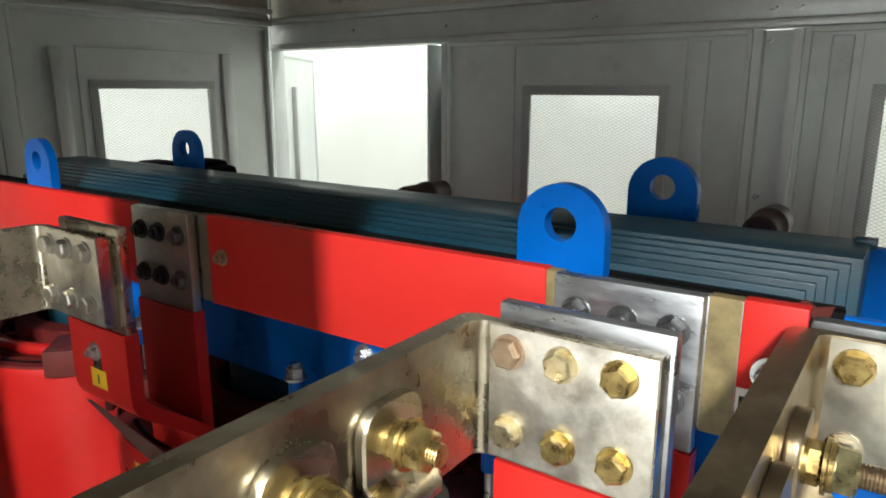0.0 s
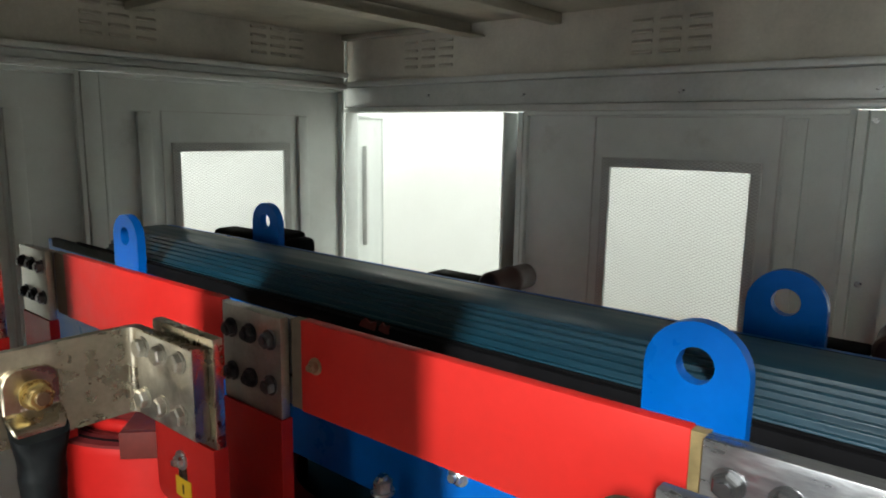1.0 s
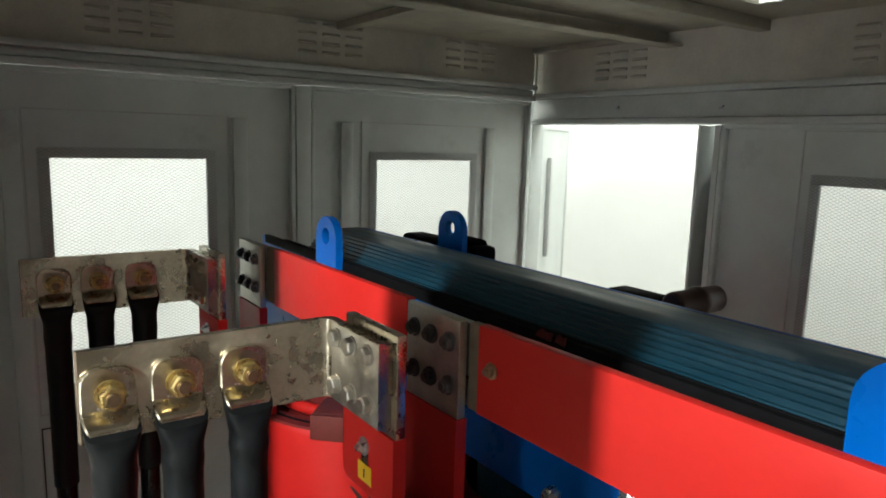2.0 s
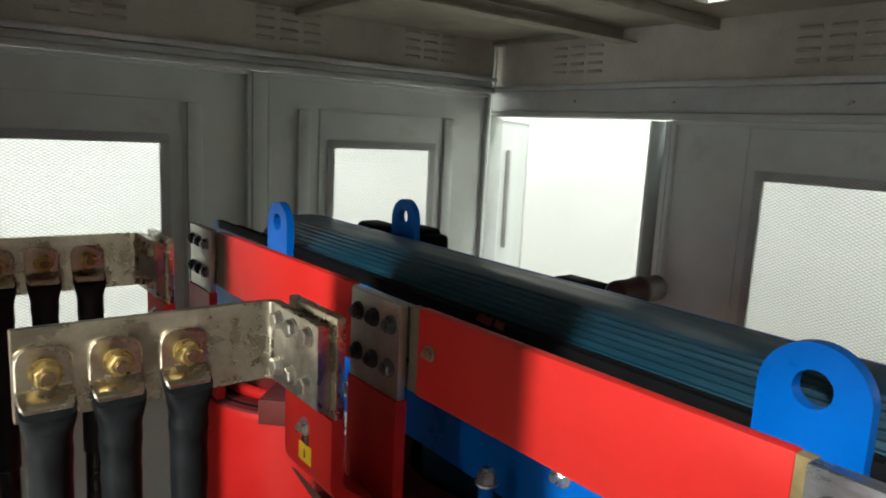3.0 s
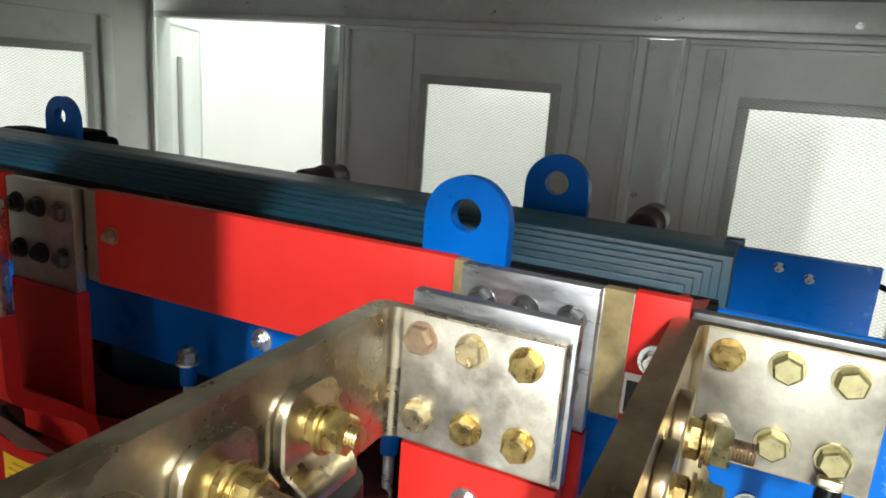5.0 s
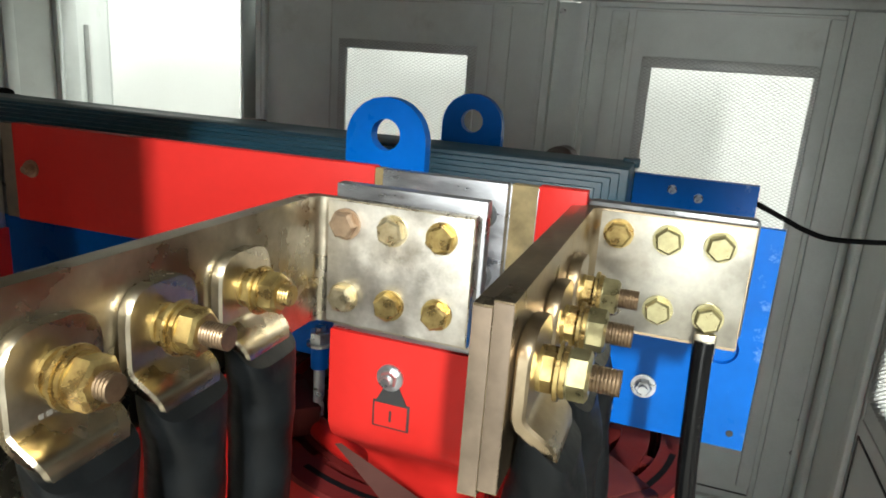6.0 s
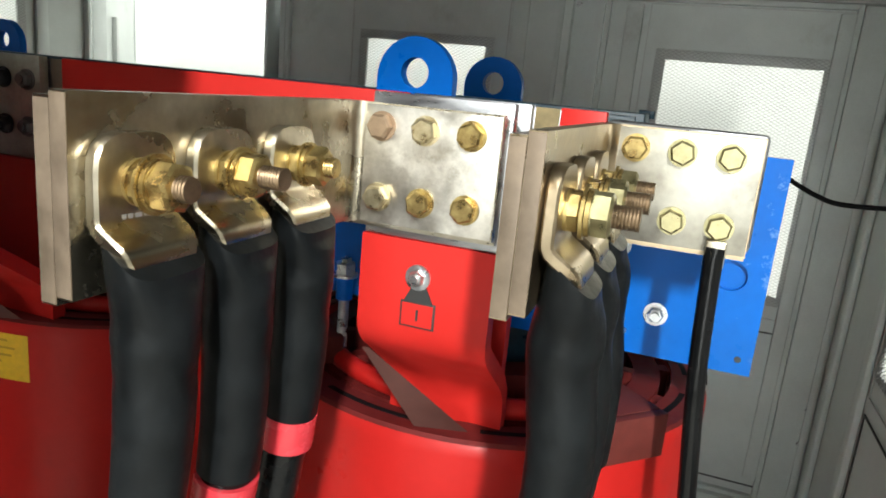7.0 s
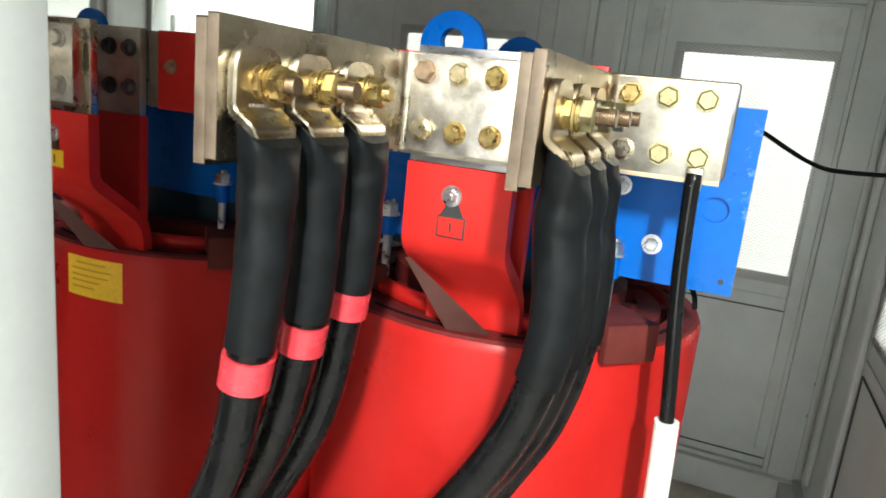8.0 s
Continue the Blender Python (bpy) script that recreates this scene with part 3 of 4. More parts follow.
fc = clamp(0.2240, 0.2325, 1.508)
rc = clamp(0.4975, 0.5105, 1.5115)
bm = bmesh.new()
prism(bm, circle(0.0160, 24, 0.258, 1.386), xz, 0.2300, 0.2322)
part("hole_plug", bm, M_BLUE, fc)
# black disc on the plate, for the dark inside a small hole
bm = bmesh.new()
prism(bm, circle(0.0035, 12, 0.279, 1.30), xz, 0.2235, 0.2245)
part("hole_dark_disc", bm, M_INK, fc)
for c, y0 in ((fc, 0.1545), (rc, 0.511)):
    for x in (-1.3, -0.91, -0.32, -0.0):
        part("jack_bracket", boxes((x - 0.03, y0, 1.286, x + 0.03, y0 + 0.069, 1.296), bevel=0.002), M_BLUE, c)


def lifting_eye(x, y):
    bm = bmesh.new()
    n, r = 40, 0.0455
    out, hole = [], circle(0.0165, n, 0, 1.5575, math.pi / n)
    for u, v in circle(1.0, n, 0, 0, math.pi / n):
        if v >= 0:
            out.append((r * u, 1.551 + r * v))
        else:
            k = max(abs(u), abs(v))
            out.append((r * u / k, 1.551 + 0.083 * v / k))
    prism(bm, out, xz, y - 0.0075, y + 0.0075, hole)
    es = [e for e in bm.edges if abs(e.verts[0].co.y - e.verts[1].co.y) < 1e-6 and len(e.link_faces) == 2 and e.calc_face_angle(0) > 1.0]
    bmesh.ops.bevel(bm, geom=es, offset=0.002, segments=2, affect="EDGES")
    for v in bm.verts:
        v.co.x += x
    return part("lifting_eye", bm, M_BLUE, core, "bright blue lifting eye with a round hole")


for x in (-0.1005, -1.1295):
    lifting_eye(x, 0.2160)
    lifting_eye(x, 0.5185)


def bolt_on(name, mat, parent, place, turn, af=0.019, height=0.008, washer=0.0125, label="", shank=0.0, spin=0.0):
    bm = bmesh.new()
    hex_bolt(bm, af, height, washer)
    if shank:
        thread(bm, af * 0.31, height + 0.002, height + 0.002 + shank)
    return part(name, bm, mat, parent, label, matrix=Matrix.Translation(place) @ turn @ Matrix.Rotation(spin, 4, "Z"))


bolt_on("clamp_bolt", M_STEEL, core, (0.192, 0.2240, 1.332), FRONT, 0.015, 0.007, 0.0125, "galvanised bolt with a wide washer", 0.005)
bolt_on("clamp_bolt", M_STEEL, core, (-0.366, 0.2240, 1.358), FRONT, 0.018, 0.008, 0.015, "", 0.006, 0.3)
for x in (-0.91, -0.32, 0.145):
    bolt_on("clamp_bolt", M_STEEL, core, (x, 0.2240, 1.40), FRONT, 0.016, 0.007, 0.012, "", 0.008, 0.2)
for x in (-0.80, -0.455, -0.160, 0.152):
    bm = bmesh.new()
    thread(bm, 0.0065, 1.212, 1.2885)
    part("jack_stud", bm, M_STEEL, core, matrix=Matrix.Translation((x, 0.188, 0)))
    bm = bmesh.new()
    prism(bm, circle(0.0100, 20), xy, 1.289, 1.3165)
    part("collar", bm, M_BLUE, core, matrix=Matrix.Translation((x, 0.188, 0)))
    bm = bmesh.new()
    hex_bolt(bm, 0.021, 0.014, 0.015, 0.003)
    thread(bm, 0.0065, 0.017, 0.022)
    part("jack_nut", bm, M_STEEL, core, matrix=Matrix.Translation((x, 0.188, 1.317)))
part("base_beam", boxes((-1.52, 0.20, ZB, 0.29, 0.232, 0.60), bevel=0.003), M_BLUE, core)
part("base_beam", boxes((-1.52, 0.498, ZB, 0.29, 0.53, 0.60), bevel=0.003), M_BLUE, core)
part("edge_strip", boxes((-1.50, 0.2226, 1.4930, 0.139, 0.2332, 1.5118), bevel=0.0006), M_BLACK, core, "black rubber strip along the clamp's edge")
for x, w in ((-0.530, 0.030), (-0.495, 0.018), (0.098, 0.034)):
    bm = bmesh.new()
    prism(bm, [(x, 1.5065), (x + w * 0.9, 1.5045), (x + w, 1.5165), (x + w * 0.62, 1.5135), (x + w * 0.4, 1.5185), (x + w * 0.12, 1.5130)], xz, 0.2198, 0.2222)
    part("insulation_scrap", bm, M_BLOCK, core, "torn brown scrap of insulation")
# small bolts on the rear clamp's end and the sensor stud
for x, z in ((0.188, 1.495), (0.222, 1.487)):
    bolt_on("clamp_bolt", M_STEEL, core, (x, 0.4975, z), FRONT, 0.008, 0.004, 0.006)

# ---- coils ----
def coil(x, tag):
    c = thing("coil", tag, "coil", "three coils", "", Matrix.Translation((x, CY - 0.009, 0)))
    zt, zb = 1.2085, 0.585
    bm = bmesh.new()
    lathe(bm, [(0.2470, zb), (0.286, zb), (0.2915, zb + 0.006), (0.2915, zt - 0.014), (0.2902, zt - 0.006), (0.2865, zt), (0.2470, zt)], 72)
    part("outer_winding", bm, M_RED, c, "glossy red cast resin winding")
    bm = bmesh.new()
    lathe(bm, [(0.2480, zt + 0.0005), (0.2850, zt + 0.0005), (0.2880, zt - 0.001), (0.2850, zt + 0.003), (0.2480, zt + 0.003)], 72)
    part("rim", bm, M_RIM, c, "dull oxide red casting rim")
    bm = bmesh.new()
    lathe(bm, [(0.200, zb + 0.02), (0.2340, zb + 0.02), (0.2340, zt - 0.002), (0.200, zt - 0.002)], 64)
    part("inner_winding", bm, M_RIM, c)
    bm = bmesh.new()
    lathe(bm, [(0.140, zb + 0.02), (0.180, zb + 0.02), (0.180, zt + 0.030), (0.140, zt + 0.030)], 56)
    part("low_voltage_winding", bm, M_RIM, c, "dark red low voltage winding")
    for k in range(14):
        a = 2 * math.pi * (k + 0.5) / 14
        part("duct_spacer", boxes((0.2345, -0.010, zt - 0.09, 0.2465, 0.010, zt - 0.003)), M_RIM, c, matrix=Matrix.Rotation(a, 4, "Z"))
        part("duct_spacer", boxes((0.1805, -0.008, zt - 0.12, 0.1995, 0.008, zt + 0.006)), M_RIM, c, matrix=Matrix.Rotation(a + 0.2, 4, "Z"))
    # black strips on the casting's rim, for the dark inside its cooling slots
    for k in range(9):
        rows, bm = [], bmesh.new()
        for i in range(7):
            a = radians(40 * k + 6 + 26 * i / 6)
            rows.append([bm.verts.new((r * math.cos(a), r * math.sin(a), z)) for r, z in ((0.2600, zt + 0.002), (0.2680, zt + 0.002), (0.2673, zt + 0.0036), (0.2607, zt + 0.0036))])
        for a, b in zip(rows, rows[1:]):
            for i in range(4):
                bm.faces.new((a[i], b[i], b[(i + 1) % 4], a[(i + 1) % 4]))
        bm.faces.new(rows[0]), bm.faces.new(rows[-1][::-1])
        part("slot_dark_strip", bm, M_BLACK, c, "black arched strip for the dark inside a cooling slot")
    # resin blocks that carry the clamps, one on each shoulder
    for a in (-44, -136, 44, 136):
        bm = bmesh.new()
        box(bm, 0.215, -0.034, zt + 0.0032, 0.2926, 0.041, zt + 0.038, bevel=0.002)
        box(bm, 0.2930, -0.034, zt - 0.010, 0.3050, 0.041, zt + 0.038, bevel=0.002)
        part("support_block", bm, M_BLOCK, c, "brownish red resin support block", matrix=Matrix.Rotation(radians(a), 4, "Z"))
    part("foot_block", boxes((-0.20, -0.16, ZB + 0.16, 0.20, 0.16, 0.604)), M_BLOCK, c)
    # rounded ridge on the winding's end behind the leads
    bm = bmesh.new()
    pts = [Vector((0.218 * math.cos(a), 0.218 * math.sin(a), zt + 0.008)) for a in (radians(-140 + 100 * i / 24) for i in range(25))]
    tube(bm, pts, 0.012, 12)
    part("lead_ridge", bm, M_RED, c, "raised red resin ridge along the rim")
    return c


coil(CX + PITCH, "glossy red cast resin coil beside the blue clamp end")
cv = coil(CX, "glossy red cast resin coil with a yellow label")
coil(CX - PITCH, "glossy red cast resin coil at the far end")
# warning label on the middle coil
bm = bmesh.new()
rows = []
for i in range(9):
    a = radians(-96 + 20.6 * i / 8)
    rows.append([bm.verts.new((r * math.cos(a), r * math.sin(a), z)) for r, z in ((0.2917, 1.130), (0.2923, 1.130), (0.2923, 1.193), (0.2917, 1.193))])
for a, b in zip(rows, rows[1:]):
    for i in range(4):
        bm.faces.new((a[i], b[i], b[(i + 1) % 4], a[(i + 1) % 4]))
bm.faces.new(rows[0]), bm.faces.new(rows[-1][::-1])
lab = part("warning_label", bm, M_YELLOW, cv, "yellow paper warning label")
for z, a0, a1 in ((1.195, -90, -79), (1.185, -92, -77), (1.175, -92, -78), (1.166, -92, -81), (1.156, -92, -83)):
    bm = bmesh.new()
    ends = []
    for a in (a0, (a0 * 2 + a1) / 3, (a0 + 2 * a1) / 3, a1):
        q = radians(a - 2)
        ends.append([bm.verts.new((r * math.cos(q), r * math.sin(q), zz)) for r, zz in ((0.2924, z - 0.013), (0.2926, z - 0.013), (0.2926, z - 0.0102), (0.2924, z - 0.0102))])
    for a, b in zip(ends, ends[1:]):
        for i in range(4):
            bm.faces.new((a[i], b[i], b[(i + 1) % 4], a[(i + 1) % 4]))
    part("print_bar", bm, M_FADED, lab)


# ---- line terminals, neutral terminals, busbars ----
ZF0, ZF1 = 1.427, 1.528          # the bracket bars' lower and upper edge


def line_terminal(dx, dy, sticker):
    t = thing("line_terminal", "red sleeved copper terminal with a bare tinned head", "terminal", "line terminals", "", Matrix.Translation((dx, dy, 0)))
    part("tinned_head", boxes((-0.0575, 0.0250, 1.415, 0.0665, 0.0370, 1.537), bevel=0.0012), M_TINDULL if sticker else M_TINGREY, t, "tinned copper head")
    bm = bmesh.new()
    line = [(0.0225, 1.4145), (0.0225, 1.338), (0.0240, 1.326), (0.0290, 1.316), (0.0370, 1.308), (0.0560, 1.294), (0.0800, 1.276), (0.1000, 1.260), (0.1110, 1.247), (0.1150, 1.230), (0.1150, 1.15)]
    ribbon(bm, line, 0.017, -0.0585, 0.0645)
    bmesh.ops.bevel(bm, geom=[e for e in bm.edges if e.calc_face_angle(0) > 1.2], offset=0.003, segments=2, affect="EDGES")
    part("sleeve", bm, M_REDSLEEVE, t, "smooth red insulating sleeve")
    bolt_on("sleeve_bolt", M_STEEL, t, (-0.002, 0.0225, 1.383), FRONT, 0.013, 0.006, 0.0115, "galvanised bolt", 0.004, 0.4)
    tg = part("phase_tag", boxes((-0.0165, 0.0214, 1.337, 0.0165, 0.0222, 1.361), bevel=0.0003), M_YELLOW if sticker else M_INK, t,
              "small yellow phase tag" if sticker else "small dark framed phase tag")
    if sticker:
        part("tag_mark", boxes((-0.0012, 0.0207, 1.343, 0.0012, 0.0212, 1.354)), M_INK, tg)
        part("tag_strap", boxes((-0.009, 0.0212, 1.361, 0.009, 0.0222, 1.376), bevel=0.0003), M_TINDULL, tg)
    else:
        part("tag_face", boxes((-0.0145, 0.0207, 1.3388, 0.0145, 0.0213, 1.3592)), M_REDSLEEVE, tg)
        part("tag_mark", boxes((-0.001, 0.0200, 1.344, 0.001, 0.0206, 1.354)), M_INK, tg)
        bm = bmesh.new()
        prism(bm, [(-0.0135, 1.361), (0.0135, 1.361), (0.006, 1.376), (-0.006, 1.376)], xz, 0.0212, 0.0222)
        part("tag_strap", bm, M_INK, tg)
    # folded pressboard sheet below the bend
    bm = bmesh.new()
    a = [bm.verts.new(p) for p in ((-0.055, 0.030, 1.3040), (-0.050, 0.033, 1.3040), (0.037, 0.093, 1.2130), (-0.015, 0.078, 1.2120))]
    b = [bm.verts.new(v.co + Vector((0.0, 0.0012, -0.0012))) for v in a]
    bm.faces.new(a), bm.faces.new(b[::-1])
    for i in range(4):
        bm.faces.new((a[i], b[i], b[(i + 1) % 4], a[(i + 1) % 4]))
    part("pressboard", bm, M_BROWN, t, "brown folded pressboard sheet")
    return t


def neutral_terminal(dx, dy, mat_bolt):
    t = thing("neutral_terminal", "tinned copper plate over a red sleeved riser", "terminal", "neutral terminals", "", Matrix.Translation((dx, dy, 0)))
    part("tinned_plate", boxes((-0.060, 0.1165, 1.413, 0.058, 0.1285, 1.537), bevel=0.0012), M_TINDARK if mat_bolt is M_BLACKBOLT else M_TINGREY, t)
    bm = bmesh.new()
    ribbon(bm, [(0.1145, 1.4125), (0.1145, 1.245), (0.1165, 1.232), (0.1230, 1.212), (0.1250, 1.200), (0.1250, 1.15)], 0.016, -0.061, 0.059)
    part("sleeve", bm, M_REDSLEEVE, t, "red insulating sleeve")
    for x in (-0.040, -0.001, 0.038):
        for z in (1.508, 1.452):
            # M_GUN heads: the shade behind the flange, put into the bolts' colour
            bolt_on("bolt", M_GUN if x > 0 else mat_bolt, t, (x, 0.1165, z), FRONT, 0.018, 0.0075, 0.0125, "", 0.003, x * 40)
    return t


for lx, ly, nx, ny, sticker in ((0, 0, 0, 0, False), (-0.590, -0.017, -0.597, -0.012, True), (-1.190, -0.030, -1.240, -0.024, True)):
    line_terminal(lx, ly, sticker)
    neutral_terminal(nx, ny, M_BLACKBOLT if sticker else M_GUN)

# the bar stands about a degree askew
nb = thing("neutral_busbar", "long flat neutral busbar in red insulation", "busbar", matrix=Matrix.Translation((0, 0.13, 0)) @ Matrix.Rotation(radians(1.12), 4, "Z") @ Matrix.Translation((0, -0.13, 0)))
part("bar_end", boxes((0.1245, 0.1288, 1.427, 0.262, 0.1422, 1.5305), bevel=0.0045), M_GUN, nb, "dull dark rounded bar end")
part("bare_bar", boxes((-1.305, 0.1305, 1.428, 0.1240, 0.1405, 1.534), bevel=0.001), M_TINGREY, nb, "bare tinned copper bar")
for x0, x1 in ((-1.142, -0.676), (-0.520, -0.073), (0.082, 0.124)):
    part("insulation", boxes((x0, 0.1285, 1.4255, x1, 0.1425, 1.5365), bevel=0.0015), M_REDSLEEVE, nb, "bright red insulating sleeve")
for x0, x1 in ((-0.0728, -0.0605), (0.0585, 0.0815), (-0.538, -0.5205), (-1.180, -1.1425)):
    part("varnish_band", boxes((x0, 0.1295, 1.427, x1, 0.1415, 1.535)), M_VARN if x0 > -0.2 else M_SAWN, nb, "yellowish varnish residue band")
bolt_on("sleeve_bolt", M_EDGE, nb, (-0.494, 0.1285, 1.487), FRONT, 0.013, 0.006, 0.010, "brassy bolt", 0.004)
bolt_on("sleeve_bolt", M_STEEL, nb, (0.104, 0.1285, 1.484), FRONT, 0.017, 0.008, 0.013, "galvanised bolt", 0.004)
tag = part("phase_tag", boxes((0.083, 0.1272, 1.434, 0.113, 0.1284, 1.470), bevel=0.0004), M_PVC, nb, "small black tag with a white border")
part("tag_face", boxes((0.0855, 0.1264, 1.4365, 0.1105, 0.1271, 1.4640), bevel=0.0003), M_INK, tag)
part("tag_mark", boxes((0.0950, 0.1258, 1.4420, 0.1010, 0.1263, 1.4520)), M_PVC, tag)


def bracket(dx, dy, y_end, label, metals, arm=0.0, face=M_TIN, bar=M_TINDULL):
    """An angled busbar of two plies: a flange bolted to a terminal, and an arm that runs forward with the cable lugs."""
    b = thing("busbar", label, "busbar", "angled busbars", "", Matrix.Translation((dx, dy, 0)))
    for i in range(2):
        o = -0.0102 * i
        w = 0.0082 * i
        q = o + arm
        out = [(-0.065 + q, y_end), (-0.065 + q, 0.0005 + w), (-0.0615 + q, 0.0060 + w), (-0.056 + q, 0.0080 + w), (0.0635, 0.0080 + w),
               (0.0635, 0.0160 + w), (-0.066 + q, 0.0160 + w), (-0.072 + q, 0.0130 + w), (-0.075 + q, 0.007 + w), (-0.075 + q, y_end)]
        bm = bmesh.new()
        prism(bm, out, xy, ZF0 - (0.004 if i else 0), ZF1 - (0.003 if i else 0))
        bmesh.ops.bevel(bm, geom=[e for e in bm.edges if e.calc_face_angle(0) > 1.2], offset=0.0012, segments=2, affect="EDGES")
        ply = part("ply", bm, bar, b, "bent tinned copper ply")
        part("sawn_end", boxes((-0.0748 + q, y_end - 0.0006, ZF0 + 0.001 - w * 0.5, -0.0652 + q, y_end + 0.001, ZF1 - 0.001 - w * 0.4), bevel=0.0002), M_SAWN, ply, "sawn end of the bar")
    # the cleaner flange face where it was faced for the joint
    part("flange_face", boxes((-0.0545, 0.0072, ZF0 + 0.0015, 0.0625, 0.0078, ZF1 - 0.0015), bevel=0.0002), face, b, "scratched tin face")
    k = 0
    for z in (1.5095, 1.4505):
        for x in (-0.039, 0.0, 0.039):
            bolt_on("flange_bolt", metals[k], b, (x, 0.0072, z), FRONT, 0.0185, 0.008, 0.0122, spin=k * 0.7)
            k += 1
    return b


ZB6 = (M_EDGE, M_ZINCPALE, M_ZINC, M_ZINCPALE, M_ZINC, M_ZINC)
bracket(0, 0, -0.272, "angled tinned copper busbar carrying three black cables", ZB6)
bracket(0.194, 0.104, -0.262, "angled tinned copper busbar bolted to the neutral bar", (M_ZINC, M_OLIVE, M_OLIVE, M_TINDULL, M_OLIVE, M_OLIVE), 0.004, M_TINDARK, M_TINSHADE)
bracket(-0.597, -0.017, -0.272, "angled tinned copper busbar dull with shade", (M_TIN,) * 6)
bracket(-1.195, -0.030, -0.272, "angled tinned copper busbar dark against the window", (M_TINDULL,) * 6)


# ---- cables ----
def lug_plate(zc, hw):
    """A thick flat lug with a domed head, bent outwards below the stud and down again into the sleeve."""
    line = [(0.0044, 0.0312, 0.40), (0.0044, 0.0296, 0.66), (0.0044, 0.0255, 0.86), (0.0044, 0.0190, 0.97), (0.0044, 0.0120, 1.0), (0.0044, -0.0100, 1.0),
            (0.0049, -0.0132, 1.0), (0.0064, -0.0160, 1.0), (0.0100, -0.0188, 1.0), (0.0150, -0.0222, 0.99), (0.0188, -0.0250, 0.97), (0.0210, -0.0278, 0.93),
            (0.0218, -0.0320, 0.86), (0.0218, -0.0440, 0.76)]
    bm, rows, t = bmesh.new(), [], 0.0041
    for i, (px, dz, k) in enumerate(line):
        a, b = line[max(i - 1, 0)], line[min(i + 1, len(line) - 1)]
        ahead = Vector((b[0] - a[0], b[1] - a[1])).normalized()
        w, r = hw * k, 0.0016
        rows.append([bm.verts.new((px - ahead.y * d, y, zc + dz + ahead.x * d)) for d, y in
                     ((-t, -w + r), (-t + r, -w), (t - r, -w), (t, -w + r), (t, w - r), (t - r, w), (-t + r, w), (-t, w - r))])
    for a, b in zip(rows, rows[1:]):
        for i in range(8):
            bm.faces.new((a[i], a[(i + 1) % 8], b[(i + 1) % 8], b[i]))
    bm.faces.new(rows[0]), bm.faces.new(rows[-1][::-1])
    return bm


def shrink_sleeve(bm, pts, seed):
    """A sleeve shrunk flat over the lug's barrel at the top, round below, with shallow rings where it was heated."""
    rnd, n, rows = random.Random(seed), 26, []
    top, bulge = pts[0].z, rnd.uniform(0.045, 0.065)
    for i, q in enumerate(pts):
        ahead = (pts[min(i + 1, len(pts) - 1)] - pts[max(i - 1, 0)]).normalized()
        side = Vector((1, 0, 0))
        side = (side - ahead * side.dot(ahead)).normalized()
        across = ahead.cross(side)
        d = top - q.z
        k = min(1.0, d / 0.042)
        k = k * k * (3 - 2 * k)
        body = 0.0226 - 0.0022 * min(1.0, d / 0.17)
        body *= 1 + 0.035 * math.exp(-((d - bulge) / 0.009) ** 2) - 0.02 * math.exp(-((d - bulge - 0.022) / 0.008) ** 2) + rnd.uniform(-0.006, 0.006)
        rx, ry = 0.0150 + (body - 0.0150) * k, 0.0274 + (body - 0.0274) * k
        ring = []
        for j in range(n):
            a, e = 2 * math.pi * j / n, 0.55 + 0.45 * k
            u = math.copysign(abs(math.cos(a)) ** e, math.cos(a)) * rx * (1 + rnd.uniform(-0.004, 0.004))
            w = math.copysign(abs(math.sin(a)) ** e, math.sin(a)) * ry
            # the mouth is cut aslant: lower on the outer side
            ring.append(bm.verts.new(q + side * u + across * w + Vector((0, 0, -0.84 * u * (1 - k) ** 2))))
        rows.append(ring)
    for a, b in zip(rows, rows[1:]):
        for j in range(n):
            bm.faces.new((a[j], a[(j + 1) % n], b[(j + 1) % n], b[j]))
    bm.faces.new(rows[0][::-1]), bm.faces.new(rows[-1])
    return bm


